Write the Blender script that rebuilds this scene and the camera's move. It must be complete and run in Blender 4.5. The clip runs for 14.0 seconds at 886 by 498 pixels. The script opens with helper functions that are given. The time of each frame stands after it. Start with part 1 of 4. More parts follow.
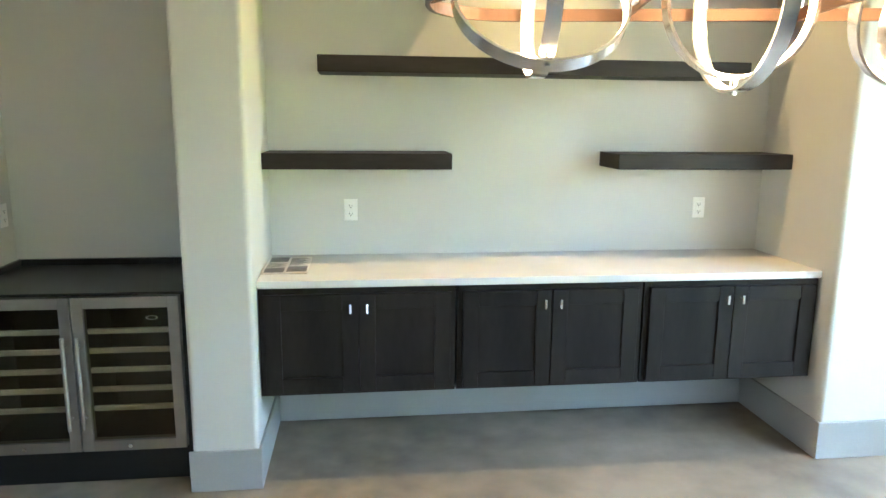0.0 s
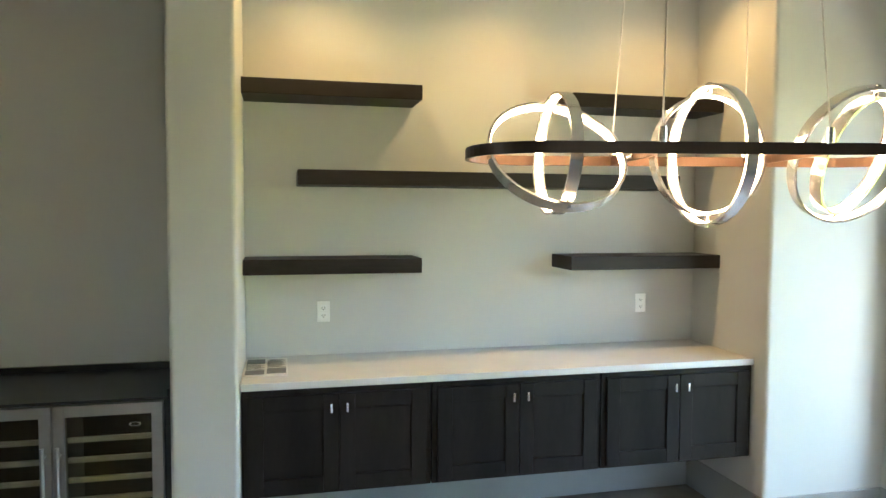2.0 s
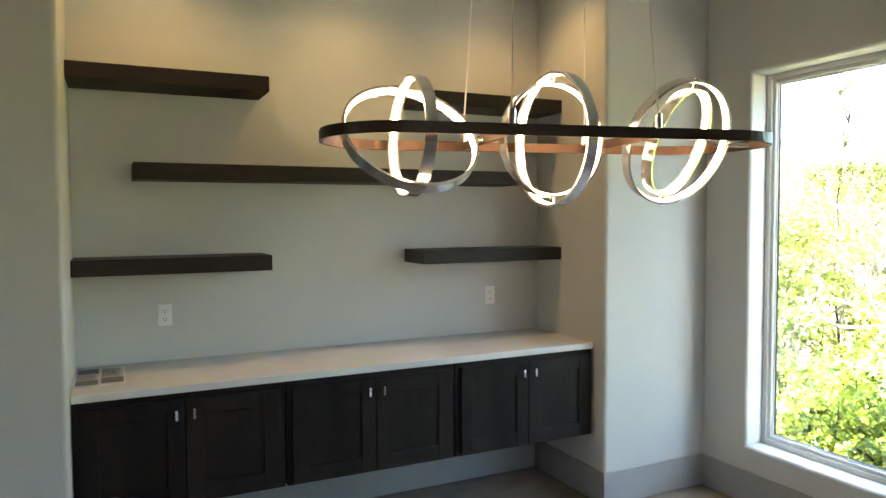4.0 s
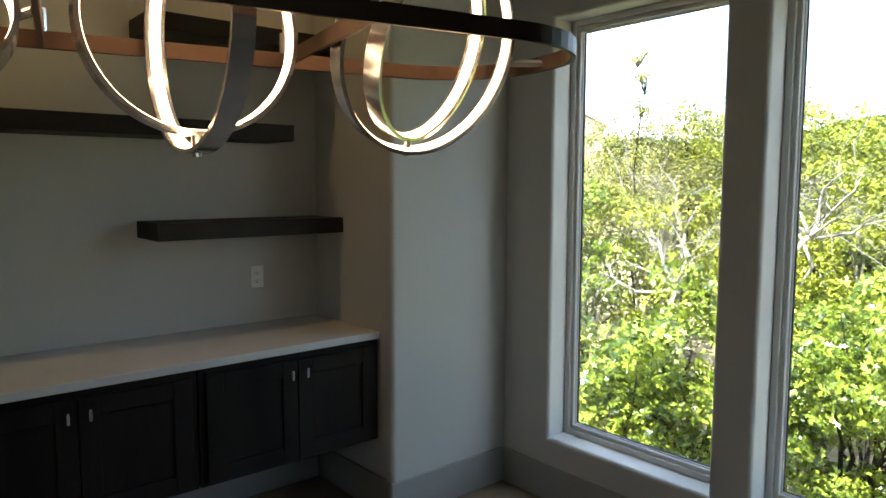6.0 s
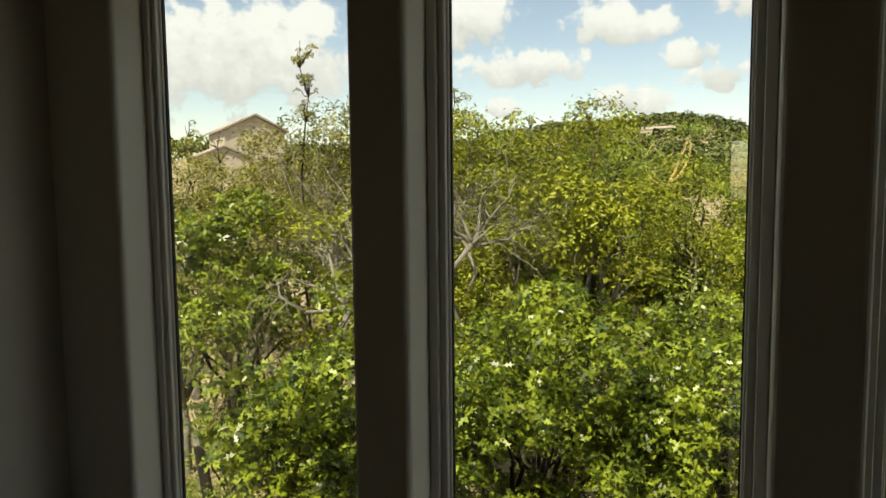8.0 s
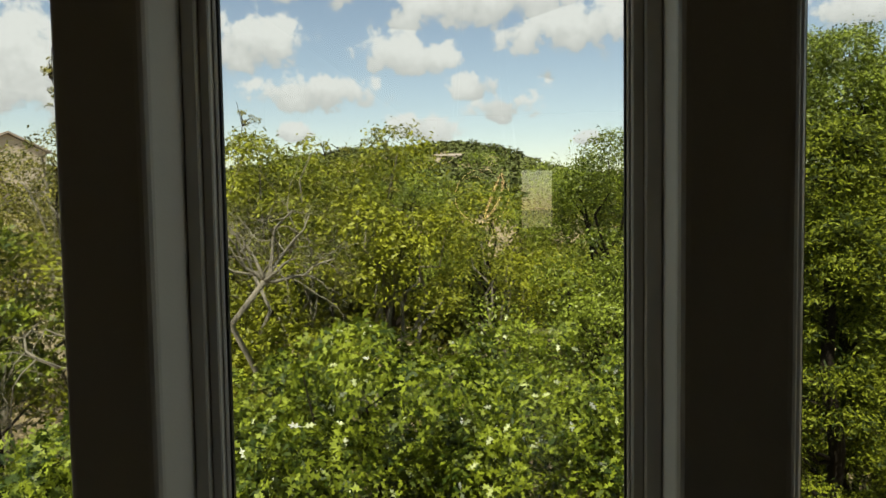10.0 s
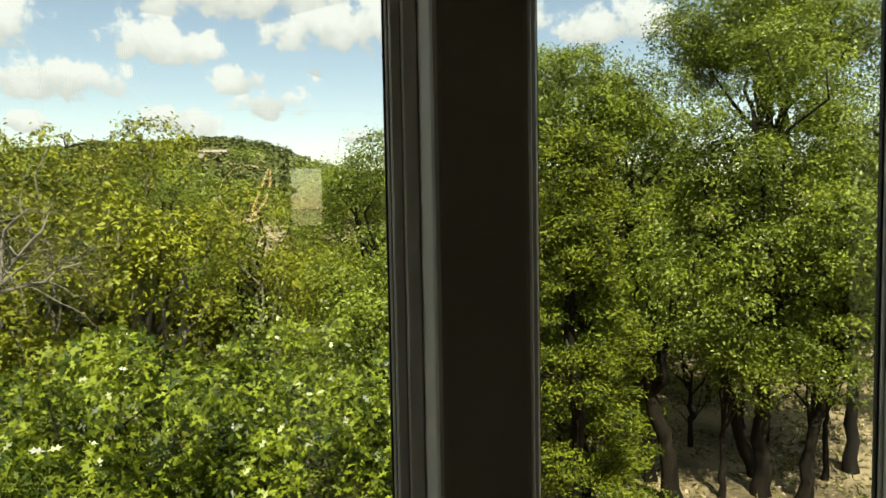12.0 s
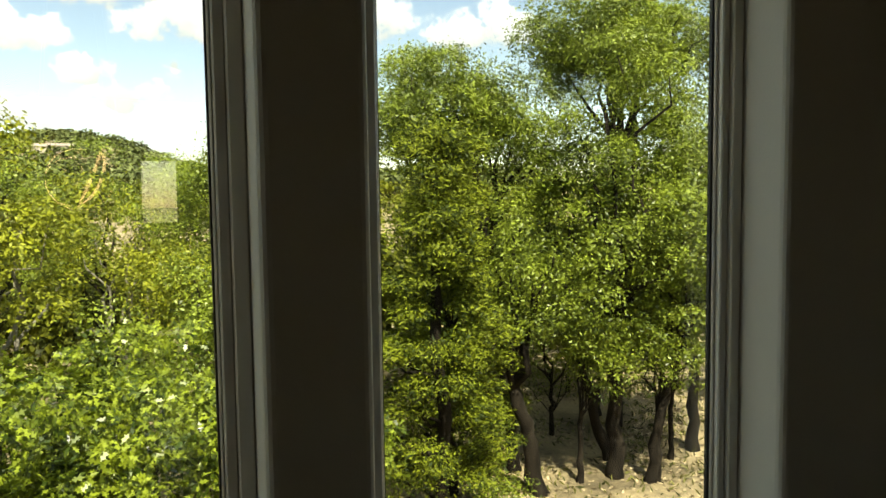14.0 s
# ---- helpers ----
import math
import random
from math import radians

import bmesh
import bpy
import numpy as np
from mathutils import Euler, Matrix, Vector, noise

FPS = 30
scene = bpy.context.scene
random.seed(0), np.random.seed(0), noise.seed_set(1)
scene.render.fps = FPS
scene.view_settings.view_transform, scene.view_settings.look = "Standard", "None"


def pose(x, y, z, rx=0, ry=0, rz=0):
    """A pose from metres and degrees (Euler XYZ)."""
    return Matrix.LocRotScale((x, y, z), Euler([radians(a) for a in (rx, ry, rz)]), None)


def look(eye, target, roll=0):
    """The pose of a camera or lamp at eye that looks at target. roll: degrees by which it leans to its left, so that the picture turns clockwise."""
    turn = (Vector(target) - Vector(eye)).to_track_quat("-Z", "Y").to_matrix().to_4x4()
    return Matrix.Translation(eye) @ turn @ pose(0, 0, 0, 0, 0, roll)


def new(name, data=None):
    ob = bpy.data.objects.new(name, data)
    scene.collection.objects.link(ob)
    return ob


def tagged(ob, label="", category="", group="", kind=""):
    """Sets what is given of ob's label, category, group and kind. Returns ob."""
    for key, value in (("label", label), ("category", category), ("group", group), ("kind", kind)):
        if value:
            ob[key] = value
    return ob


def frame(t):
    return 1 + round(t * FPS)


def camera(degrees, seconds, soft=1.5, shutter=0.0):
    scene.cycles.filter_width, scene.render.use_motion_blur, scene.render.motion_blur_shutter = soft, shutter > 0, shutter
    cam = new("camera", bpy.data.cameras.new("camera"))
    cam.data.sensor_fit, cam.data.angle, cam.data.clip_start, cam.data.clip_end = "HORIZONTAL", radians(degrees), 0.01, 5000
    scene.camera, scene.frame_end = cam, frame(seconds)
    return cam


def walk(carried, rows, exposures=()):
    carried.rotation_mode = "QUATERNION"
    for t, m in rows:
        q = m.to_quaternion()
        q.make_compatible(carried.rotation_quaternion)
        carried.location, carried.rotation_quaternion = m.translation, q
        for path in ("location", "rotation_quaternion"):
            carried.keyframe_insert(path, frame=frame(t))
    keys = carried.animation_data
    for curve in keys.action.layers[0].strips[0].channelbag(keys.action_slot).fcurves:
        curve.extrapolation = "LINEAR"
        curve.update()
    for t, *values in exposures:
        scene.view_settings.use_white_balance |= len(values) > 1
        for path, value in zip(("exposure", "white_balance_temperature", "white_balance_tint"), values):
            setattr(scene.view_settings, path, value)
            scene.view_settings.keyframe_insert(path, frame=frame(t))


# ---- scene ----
cam = camera(65.3, 14.0)
PATH = [
    (0.0, 0.467, -2.995, 1.671, -10.65, -0.51, -6.87),
    (0.5, 0.314, -3.047, 1.686, -8.88, -0.73, -7.12),
    (1.0, 0.202, -3.100, 1.723, -7.22, -0.51, -8.93),
    (1.5, 0.163, -3.159, 1.740, -4.63, -0.23, -11.60),
    (2.0, 0.189, -3.198, 1.748, -3.02, -0.26, -13.23),
    (2.5, 0.183, -3.236, 1.722, -1.58, -0.38, -15.55),
    (3.0, 0.154, -3.246, 1.719, -1.66, -0.20, -20.04),
    (5.5, 0.530, -2.853, 1.671, -4.86, 0.17, -33.24),
    (6.0, 0.793, -2.693, 1.685, -5.46, -0.14, -40.17),
    (6.5, 1.061, -2.599, 1.696, -5.72, 0.26, -51.68),
    (7.0, 1.368, -2.530, 1.718, -5.82, 0.52, -56.10),
    (7.5, 1.614, -2.422, 1.727, -5.43, 0.32, -58.84),
    (8.0, 1.837, -2.294, 1.732, -5.03, 0.55, -65.66),
    (10.5, 2.383, -2.103, 1.810, -3.07, 0.91, -87.00),
    (11.0, 2.371, -2.107, 1.803, -3.24, 1.01, -92.47),
    (11.5, 2.329, -2.123, 1.800, -3.46, 1.15, -96.65),
    (12.0, 2.315, -2.113, 1.793, -3.61, 1.05, -101.29),
    (12.5, 2.321, -2.129, 1.792, -3.69, 1.00, -104.21),
    (13.0, 2.323, -2.147, 1.779, -3.74, 0.90, -106.84),
    (13.5, 2.330, -2.155, 1.767, -3.82, 0.87, -109.25),
    (14.0, 2.377, -2.194, 1.737, -3.77, 0.74, -112.00),
]
EXPOSURES = [(0.0, 6.25, 5480, 4), (1.5, 5.75, 5530, 5), (3.0, 5.4, 5650, 8), (3.6, 5.05, 5700, 8), (5.5, 3.95, 5550, 14), (6.0, 3.15, 5700, 10), (6.5, 2.05, 6500, 7),
             (7.0, 1.2, 7300, 4), (7.5, 1.09, 7400, 7), (8.0, 0.97, 7400, 8), (10.5, 0.6, 7000, 7), (11.5, 0.7, 7100, 5), (12.5, 1.25, 7300, 3), (14.0, 1.43, 7400, 3)]
walk(cam, [(t, pose(x, y, z, 90 + pitch, roll, yaw)) for t, x, y, z, pitch, roll, yaw in PATH], EXPOSURES)

# ---- light ----
SUN_EL, SUN_AZ = radians(55), radians(176)      # height; compass angle from +x, counter-clockwise
sun_dir = Vector((math.cos(SUN_EL) * math.cos(SUN_AZ), math.cos(SUN_EL) * math.sin(SUN_AZ), math.sin(SUN_EL)))
sun = new("sun", bpy.data.lights.new("sun", "SUN"))
sun.data.energy, sun.data.angle, sun.data.color = 5.0, radians(0.53), (1, 0.95, 0.86)
sun.matrix_basis = look(sun_dir * 50, (0, 0, 0))

world = bpy.data.worlds.new("sky")
scene.world = world
world.use_nodes = True
wn, wl = world.node_tree.nodes, world.node_tree.links
wn.clear()


def wnode(kind, **props):
    n = wn.new(kind)
    for k, v in props.items():
        if k == "op":
            n.operation = v
        elif k == "clamp":
            n.use_clamp = v
    return n


def wmath(op, a, b=None, clamp=False):
    n = wnode("ShaderNodeMath", op=op, clamp=clamp)
    for i, v in enumerate((a, b)):
        if v is None:
            continue
        if isinstance(v, (int, float)):
            n.inputs[i].default_value = v
        else:
            wl.new(v, n.inputs[i])
    return n.outputs[0]


sky = wn.new("ShaderNodeTexSky")
sky.sky_type, sky.sun_disc, sky.sun_elevation, sky.sun_rotation = "NISHITA", False, SUN_EL, radians(90) - SUN_AZ
sky.dust_density = 0.3
coord = wn.new("ShaderNodeTexCoord")
sep = wn.new("ShaderNodeSeparateXYZ")
wl.new(coord.outputs["Generated"], sep.inputs[0])
az = wmath("ARCTAN2", sep.outputs[1], sep.outputs[0])
el = wmath("ARCSINE", sep.outputs[2])
puff = wn.new("ShaderNodeTexNoise")
puff.inputs["Scale"].default_value, puff.inputs["Detail"].default_value, puff.inputs["Roughness"].default_value = 22, 10, 0.62
wl.new(coord.outputs["Generated"], puff.inputs["Vector"])
broad = wn.new("ShaderNodeTexNoise")
broad.inputs["Scale"].default_value, broad.inputs["Detail"].default_value = 3.4, 5
wl.new(coord.outputs["Generated"], broad.inputs["Vector"])
# cumulus heads: compass angle, height, half width, half height, in degrees
CLOUDS = [(22.6, 13.0, 4.4, 2.8), (17.3, 9.3, 5.4, 2.0), (10.4, 12.2, 4.6, 1.9), (4.4, 9.8, 2.6, 1.5), (2.4, 8.2, 2.8, 1.7), (9.4, 6.7, 3.0, 1.5), (19.6, 6.4, 1.8, 0.9),
          (-4, 14.0, 7.0, 3.0), (3, 16.4, 10, 3.2), (19, 17.8, 12, 2.4), (-4.5, 5.6, 1.2, 0.7), (-25, 13.6, 5.0, 2.2), (-17.5, 14.5, 2.4, 2.6), (41, 10.5, 11, 6.5), (40, 18, 14, 4)]
body = lift = None
for ca, ce, wa, we in CLOUDS:
    da = wmath("DIVIDE", wmath("SUBTRACT", az, radians(ca)), radians(wa))
    de = wmath("DIVIDE", wmath("SUBTRACT", el, radians(ce)), radians(we))
    flat = wmath("MINIMUM", wmath("MULTIPLY", de, 1.5), de)         # cumulus have flat bases
    d = wmath("SUBTRACT", 1.0, wmath("ADD", wmath("MULTIPLY", da, da), wmath("MULTIPLY", flat, flat)))
    if body is None:
        body, lift = d, de
    else:
        over = wmath("GREATER_THAN", d, body)
        lift = wmath("ADD", lift, wmath("MULTIPLY", over, wmath("SUBTRACT", de, lift)))
        body = wmath("MAXIMUM", body, d)
# elsewhere the same kind of broken cumulus goes on
away = wmath("MULTIPLY", wmath("SUBTRACT", broad.outputs[0], 0.5), 7.0)
away = wmath("ADD", away, wmath("MINIMUM", wmath("MULTIPLY", wmath("SUBTRACT", el, radians(26)), 7.0), 0.1))
body = wmath("MAXIMUM", wmath("MAXIMUM", body, -1.5), wmath("MINIMUM", away, 0.9))
body = wmath("ADD", body, wmath("MULTIPLY", wmath("SUBTRACT", puff.outputs[0], 0.5), 6.0))
lift = wmath("ADD", lift, wmath("MULTIPLY", wmath("SUBTRACT", puff.outputs[0], 0.5), 3.0))
ramp = wn.new("ShaderNodeMapRange")
ramp.interpolation_type = "SMOOTHSTEP"
ramp.inputs["From Min"].default_value, ramp.inputs["From Max"].default_value = -0.15, 0.55
wl.new(body, ramp.inputs["Value"])
thick = wn.new("ShaderNodeMapRange")
thick.inputs["From Min"].default_value, thick.inputs["From Max"].default_value = -0.9, 0.35
thick.inputs["To Min"].default_value, thick.inputs["To Max"].default_value = 0.66, 1.10
wl.new(lift, thick.inputs["Value"])
white = wn.new("ShaderNodeMixRGB")
white.blend_type = "MULTIPLY"
white.inputs[0].default_value = 1
white.inputs[1].default_value = (7.3, 7.55, 8.1, 1)
wl.new(thick.outputs[0], white.inputs[2])
mix = wn.new("ShaderNodeMixRGB")
wl.new(ramp.outputs[0], mix.inputs[0])
clear = wn.new("ShaderNodeMixRGB")
clear.blend_type = "MULTIPLY"
clear.inputs[0].default_value = 1
clear.inputs[2].default_value = (1.60, 1.42, 1.33, 1)
wl.new(sky.outputs[0], clear.inputs[1])
wl.new(clear.outputs[0], mix.inputs[1])
wl.new(white.outputs[0], mix.inputs[2])
back = wn.new("ShaderNodeBackground")
back.inputs[1].default_value = 0.075
wl.new(mix.outputs[0], back.inputs[0])
out = wn.new("ShaderNodeOutputWorld")
wl.new(back.outputs[0], out.inputs[0])


# ---- materials ----
def mat(name, base, rough=0.5, metal=0.0, vary=0.12, scale=3.0, fine=60.0, bump=0.1, tint=None, island=0.0, stretch=(1, 1, 1), spec=None, see=0.0):
    """A surface with broad and fine variation of its colour, and fine relief."""
    m = bpy.data.materials.new(name)
    m.use_nodes = True
    n, l = m.node_tree.nodes, m.node_tree.links
    p = n["Principled BSDF"]
    p.inputs["Roughness"].default_value, p.inputs["Metallic"].default_value = rough, metal
    if spec is not None:
        p.inputs["Specular IOR Level"].default_value = spec
    co = n.new("ShaderNodeTexCoord")
    mp = n.new("ShaderNodeMapping")
    mp.inputs["Scale"].default_value = stretch
    l.new(co.outputs["Object"], mp.inputs[0])
    big, small = n.new("ShaderNodeTexNoise"), n.new("ShaderNodeTexNoise")
    for t, s, d in ((big, scale, 5), (small, fine, 4)):
        t.inputs["Scale"].default_value, t.inputs["Detail"].default_value = s, d
        l.new(mp.outputs[0], t.inputs["Vector"])
    r = n.new("ShaderNodeValToRGB")
    dark = tuple(c * (1 - vary) for c in base)
    light = tint or tuple(min(1, c * (1 + vary)) for c in base)
    r.color_ramp.elements[0].position, r.color_ramp.elements[1].position = 0.3, 0.7
    r.color_ramp.elements[0].color, r.color_ramp.elements[1].color = (*dark, 1), (*light, 1)
    add = n.new("ShaderNodeMath")
    add.operation = "MULTIPLY_ADD"
    add.inputs[1].default_value = 0.35
    l.new(small.outputs[0], add.inputs[0])
    sub = n.new("ShaderNodeMath")
    sub.operation = "SUBTRACT"
    sub.inputs[1].default_value = 0.175
    l.new(big.outputs[0], sub.inputs[0])
    l.new(sub.outputs[0], add.inputs[2])
    fac = add.outputs[0]
    if island:
        g = n.new("ShaderNodeNewGeometry")
        mi = n.new("ShaderNodeMath")
        mi.operation = "MULTIPLY_ADD"
        mi.inputs[1].default_value = island
        l.new(g.outputs["Random Per Island"], mi.inputs[0])
        s2 = n.new("ShaderNodeMath")
        s2.operation = "SUBTRACT"
        s2.inputs[1].default_value = island / 2
        l.new(fac, s2.inputs[0])
        l.new(s2.outputs[0], mi.inputs[2])
        fac = mi.outputs[0]
    l.new(fac, r.inputs[0])
    l.new(r.outputs[0], p.inputs["Base Color"])
    if bump:
        b = n.new("ShaderNodeBump")
        b.inputs["Strength"].default_value, b.inputs["Distance"].default_value = bump, 0.01
        l.new(small.outputs[0], b.inputs["Height"])
        l.new(b.outputs[0], p.inputs["Normal"])
    if see:
        tr = n.new("ShaderNodeBsdfTranslucent")
        l.new(r.outputs[0], tr.inputs[0])
        mx = n.new("ShaderNodeMixShader")
        mx.inputs[0].default_value = see
        l.new(p.outputs[0], mx.inputs[1])
        l.new(tr.outputs[0], mx.inputs[2])
        l.new(mx.outputs[0], n["Material Output"].inputs[0])
    return m


def glow(name, colour, power):
    m = bpy.data.materials.new(name)
    m.use_nodes = True
    p = m.node_tree.nodes["Principled BSDF"]
    p.inputs["Base Color"].default_value = (0.9, 0.9, 0.85, 1)
    p.inputs["Emission Color"].default_value, p.inputs["Emission Strength"].default_value = (*colour, 1), power
    return m


def clear_glass(name, tint, gloss=0.05):
    m = bpy.data.materials.new(name)
    m.use_nodes = True
    n, l = m.node_tree.nodes, m.node_tree.links
    n.remove(n["Principled BSDF"])
    t, g, x = n.new("ShaderNodeBsdfTransparent"), n.new("ShaderNodeBsdfGlossy"), n.new("ShaderNodeMixShader")
    t.inputs[0].default_value, g.inputs["Roughness"].default_value, x.inputs[0].default_value = (*tint, 1), 0.0, gloss
    l.new(t.outputs[0], x.inputs[1])
    l.new(g.outputs[0], x.inputs[2])
    l.new(x.outputs[0], n["Material Output"].inputs[0])
    return m


PAINT = mat("white_wall_paint", (0.55, 0.55, 0.52), 0.6, vary=0.02, scale=0.8, fine=180, bump=0.05)
# colour made up for the out-of-view walls, dark so that less light bounces
TAN = mat("tan_bounce_cut_wall", (0.22, 0.19, 0.14), 0.6, vary=0.03, scale=0.8, fine=150, bump=0.05)
CEIL = mat("ceiling_paint", (0.60, 0.60, 0.57), 0.7, vary=0.02, scale=0.8, fine=120, bump=0.08)
BASE = mat("grey_baseboard_paint", (0.32, 0.32, 0.305), 0.5, vary=0.05, scale=2.0, fine=90, bump=0.05)
FLOOR = mat("polished_concrete", (0.25, 0.21, 0.158), 0.26, vary=0.30, scale=0.9, fine=7, bump=0.006)
WOOD = mat("dark_stained_wood", (0.0115, 0.009, 0.0078), 0.5, vary=0.55, scale=3.5, fine=46, bump=0.05, stretch=(1, 1, 0.25), spec=0.18)
SHELF = mat("dark_shelf_wood", (0.016, 0.0125, 0.0105), 0.5, vary=0.45, scale=4, fine=50, bump=0.05, stretch=(0.2, 1, 1), spec=0.22)
QUARTZ = mat("white_quartz", (0.64, 0.635, 0.615), 0.25, vary=0.04, scale=4, fine=120, bump=0.0)
STEEL = mat("brushed_stainless_steel", (0.42, 0.40, 0.37), 0.34, 1.0, vary=0.06, scale=3, fine=80, bump=0.02, stretch=(0.1, 1, 4))
CHROME = mat("polished_chrome", (0.72, 0.72, 0.73), 0.17, 0.78, vary=0.02, bump=0.0)
BLACK = mat("black_enamel", (0.007, 0.007, 0.007), 0.4, vary=0.2, scale=5, fine=90, bump=0.02)
BLACKTOP = mat("black_stone_top", (0.008, 0.0085, 0.008), 0.32, vary=0.3, scale=7, fine=120, bump=0.02)
INSIDE = mat("dark_cooler_lining", (0.022, 0.021, 0.017), 0.6, vary=0.15, bump=0.0)
RACK = mat("steel_rack_front", (0.50, 0.48, 0.43), 0.5, 0.0, vary=0.08, scale=4, fine=70, bump=0.02)
VINYL = mat("white_window_vinyl", (0.62, 0.62, 0.59), 0.4, vary=0.02, bump=0.0)
SEAL = mat("black_window_gasket", (0.015, 0.015, 0.015), 0.6, vary=0.1, bump=0.0)
PLASTIC = mat("white_outlet_plastic", (0.80, 0.80, 0.77), 0.35, vary=0.02, bump=0.0)
SLOT = mat("dark_outlet_slot", (0.03, 0.03, 0.03), 0.6, vary=0.1, bump=0.0)
BRONZE = mat("dark_bronze_metal", (0.030, 0.022, 0.018), 0.4, 0.6, vary=0.2, scale=8, fine=90, bump=0.02)
COPPER = mat("brushed_copper_metal", (0.13, 0.08, 0.055), 0.45, 0.85, vary=0.1, scale=8, fine=90, bump=0.02)
CABLE = mat("pale_steel_cable", (0.72, 0.70, 0.66), 0.4, 0.0, vary=0.05, bump=0.0)
LED = glow("warm_led_strip", (1.0, 0.60, 0.27), 1.3)
LAMP = glow("warm_lamp_disc", (1.0, 0.78, 0.45), 1.5)
PAPER = mat("printed_paper", (0.54, 0.52, 0.48), 0.5, vary=0.1, scale=20, fine=150, bump=0.0)
INK = mat("grey_print", (0.09, 0.09, 0.095), 0.5, vary=0.5, scale=30, fine=150, bump=0.0)
GLASS = clear_glass("window_glass", (0.96, 0.98, 0.95), 0.09)
SMOKED = clear_glass("smoked_door_glass", (0.80, 0.78, 0.70))
STUCCO = mat("tan_stucco", (0.42, 0.36, 0.29), 0.9, vary=0.1, scale=1, fine=30, bump=0.2)
ROOF = mat("brown_roof_tile", (0.30, 0.25, 0.21), 0.9, vary=0.2, scale=2, fine=14, bump=0.3)
LITTER = mat("dry_leaf_litter", (0.19, 0.145, 0.078), 0.95, vary=0.55, scale=0.7, fine=11, bump=0.8, tint=(0.44, 0.345, 0.195))
BARK = mat("dark_bark", (0.017, 0.0135, 0.010), 0.95, vary=0.6, scale=6, fine=40, bump=1.0, stretch=(1, 1, 0.3), spec=0.1)
PALE = mat("pale_lichen_bark", (0.18, 0.16, 0.125), 0.95, vary=0.3, scale=7, fine=45, bump=0.6)
LEAF_BRIGHT = mat("bright_oak_leaf", (0.062, 0.106, 0.010), 0.34, vary=0.5, scale=1.6, fine=5, bump=0.0, tint=(0.262, 0.315, 0.028), island=0.55, see=0.24, spec=0.4)
LEAF_YELLOW = mat("yellow_green_leaf", (0.105, 0.130, 0.011), 0.50, vary=0.45, scale=0.9, fine=4, bump=0.0, tint=(0.33, 0.345, 0.025), island=0.35, see=0.26, spec=0.3)
LEAF_OAK = mat("live_oak_leaf", (0.092, 0.130, 0.016), 0.42, vary=0.5, scale=0.9, fine=4, bump=0.0, tint=(0.275, 0.335, 0.038), island=0.35, see=0.27, spec=0.35)
LEAF_CEDAR = mat("juniper_spray", (0.042, 0.068, 0.007), 0.6, vary=0.45, scale=1.2, fine=6, bump=0.0, tint=(0.20, 0.23, 0.016), island=0.7, see=0.2, spec=0.2)
LEAF_SCRUB = mat("grey_green_scrub_leaf", (0.095, 0.105, 0.018), 0.55, vary=0.4, scale=0.5, fine=3, bump=0.0, tint=(0.32, 0.295, 0.05), island=0.45, see=0.22, spec=0.25)
LEAF_FAR = mat("far_wood_leaf", (0.062, 0.078, 0.009), 0.6, vary=0.5, scale=0.12, fine=1.2, bump=0.0, tint=(0.20, 0.215, 0.020), island=0.5, see=0.3, spec=0.2)
LEAF_HILL = mat("hill_wood_leaf", (0.075, 0.092, 0.030), 0.8, vary=0.4, scale=0.03, fine=0.3, bump=0.0, tint=(0.15, 0.17, 0.06), island=0.5, spec=0.1)
DRY = mat("dry_fallen_leaf", (0.17, 0.12, 0.06), 0.8, vary=0.4, scale=2, fine=9, bump=0.0, tint=(0.42, 0.33, 0.20), island=0.8)
GRASS = mat("sparse_grass_blade", (0.07, 0.085, 0.014), 0.6, vary=0.4, scale=2, fine=9, bump=0.0, tint=(0.24, 0.23, 0.06), island=0.6, see=0.3)


# ---- building helpers ----
ORIGIN = {}


def thing(name, label, category, at=(0, 0, 0), group="", kind=""):
    """An Empty at the base of a thing, whose parts are given in world places."""
    ob = new(name)
    ob.location = at
    ob.empty_display_size = 0.1
    ORIGIN[ob] = Vector(at)
    return tagged(ob, label, category, group, kind)


def part(name, bm, material, parent=None, label="", smooth=False):
    """Links a bmesh, in world places, as one mesh object under a thing or part."""
    me = bpy.data.meshes.new(name)
    o = ORIGIN.get(parent, Vector())
    if o.length:
        bmesh.ops.translate(bm, verts=bm.verts, vec=-o)
    bmesh.ops.recalc_face_normals(bm, faces=bm.faces)
    if smooth:
        for fc in bm.faces:
            fc.smooth = True
    bm.to_mesh(me)
    bm.free()
    for mm in (material if isinstance(material, (list, tuple)) else [material]):
        me.materials.append(mm)
    ob = new(name, me)
    if parent is not None:
        ob.parent = parent
        ORIGIN[ob] = o
    if label:
        ob["label"] = label
    return ob


def box(a, b, bevel=0.0, seg=2, bm=None, only=None):
    """A box from corner a to corner b; only: bevel the edges along this axis alone."""
    bm = bm or bmesh.new()
    new_v = bmesh.ops.create_cube(bm, size=1)["verts"]
    for v in new_v:
        v.co = Vector([a[i] + (v.co[i] + 0.5) * (b[i] - a[i]) for i in range(3)])
    if bevel:
        edges = {e for v in new_v for e in v.link_edges}
        if only is not None:
            edges = {e for e in edges if abs((e.verts[0].co - e.verts[1].co).normalized()[only]) > 0.9}
        bmesh.ops.bevel(bm, geom=list(edges), offset=bevel, segments=seg, affect="EDGES", profile=0.5)
    return bm


def structure(name, bm, material, label="", category="", smooth=False):
    return tagged(part(name, bm, material, None, "", smooth), label, category, kind="structure")


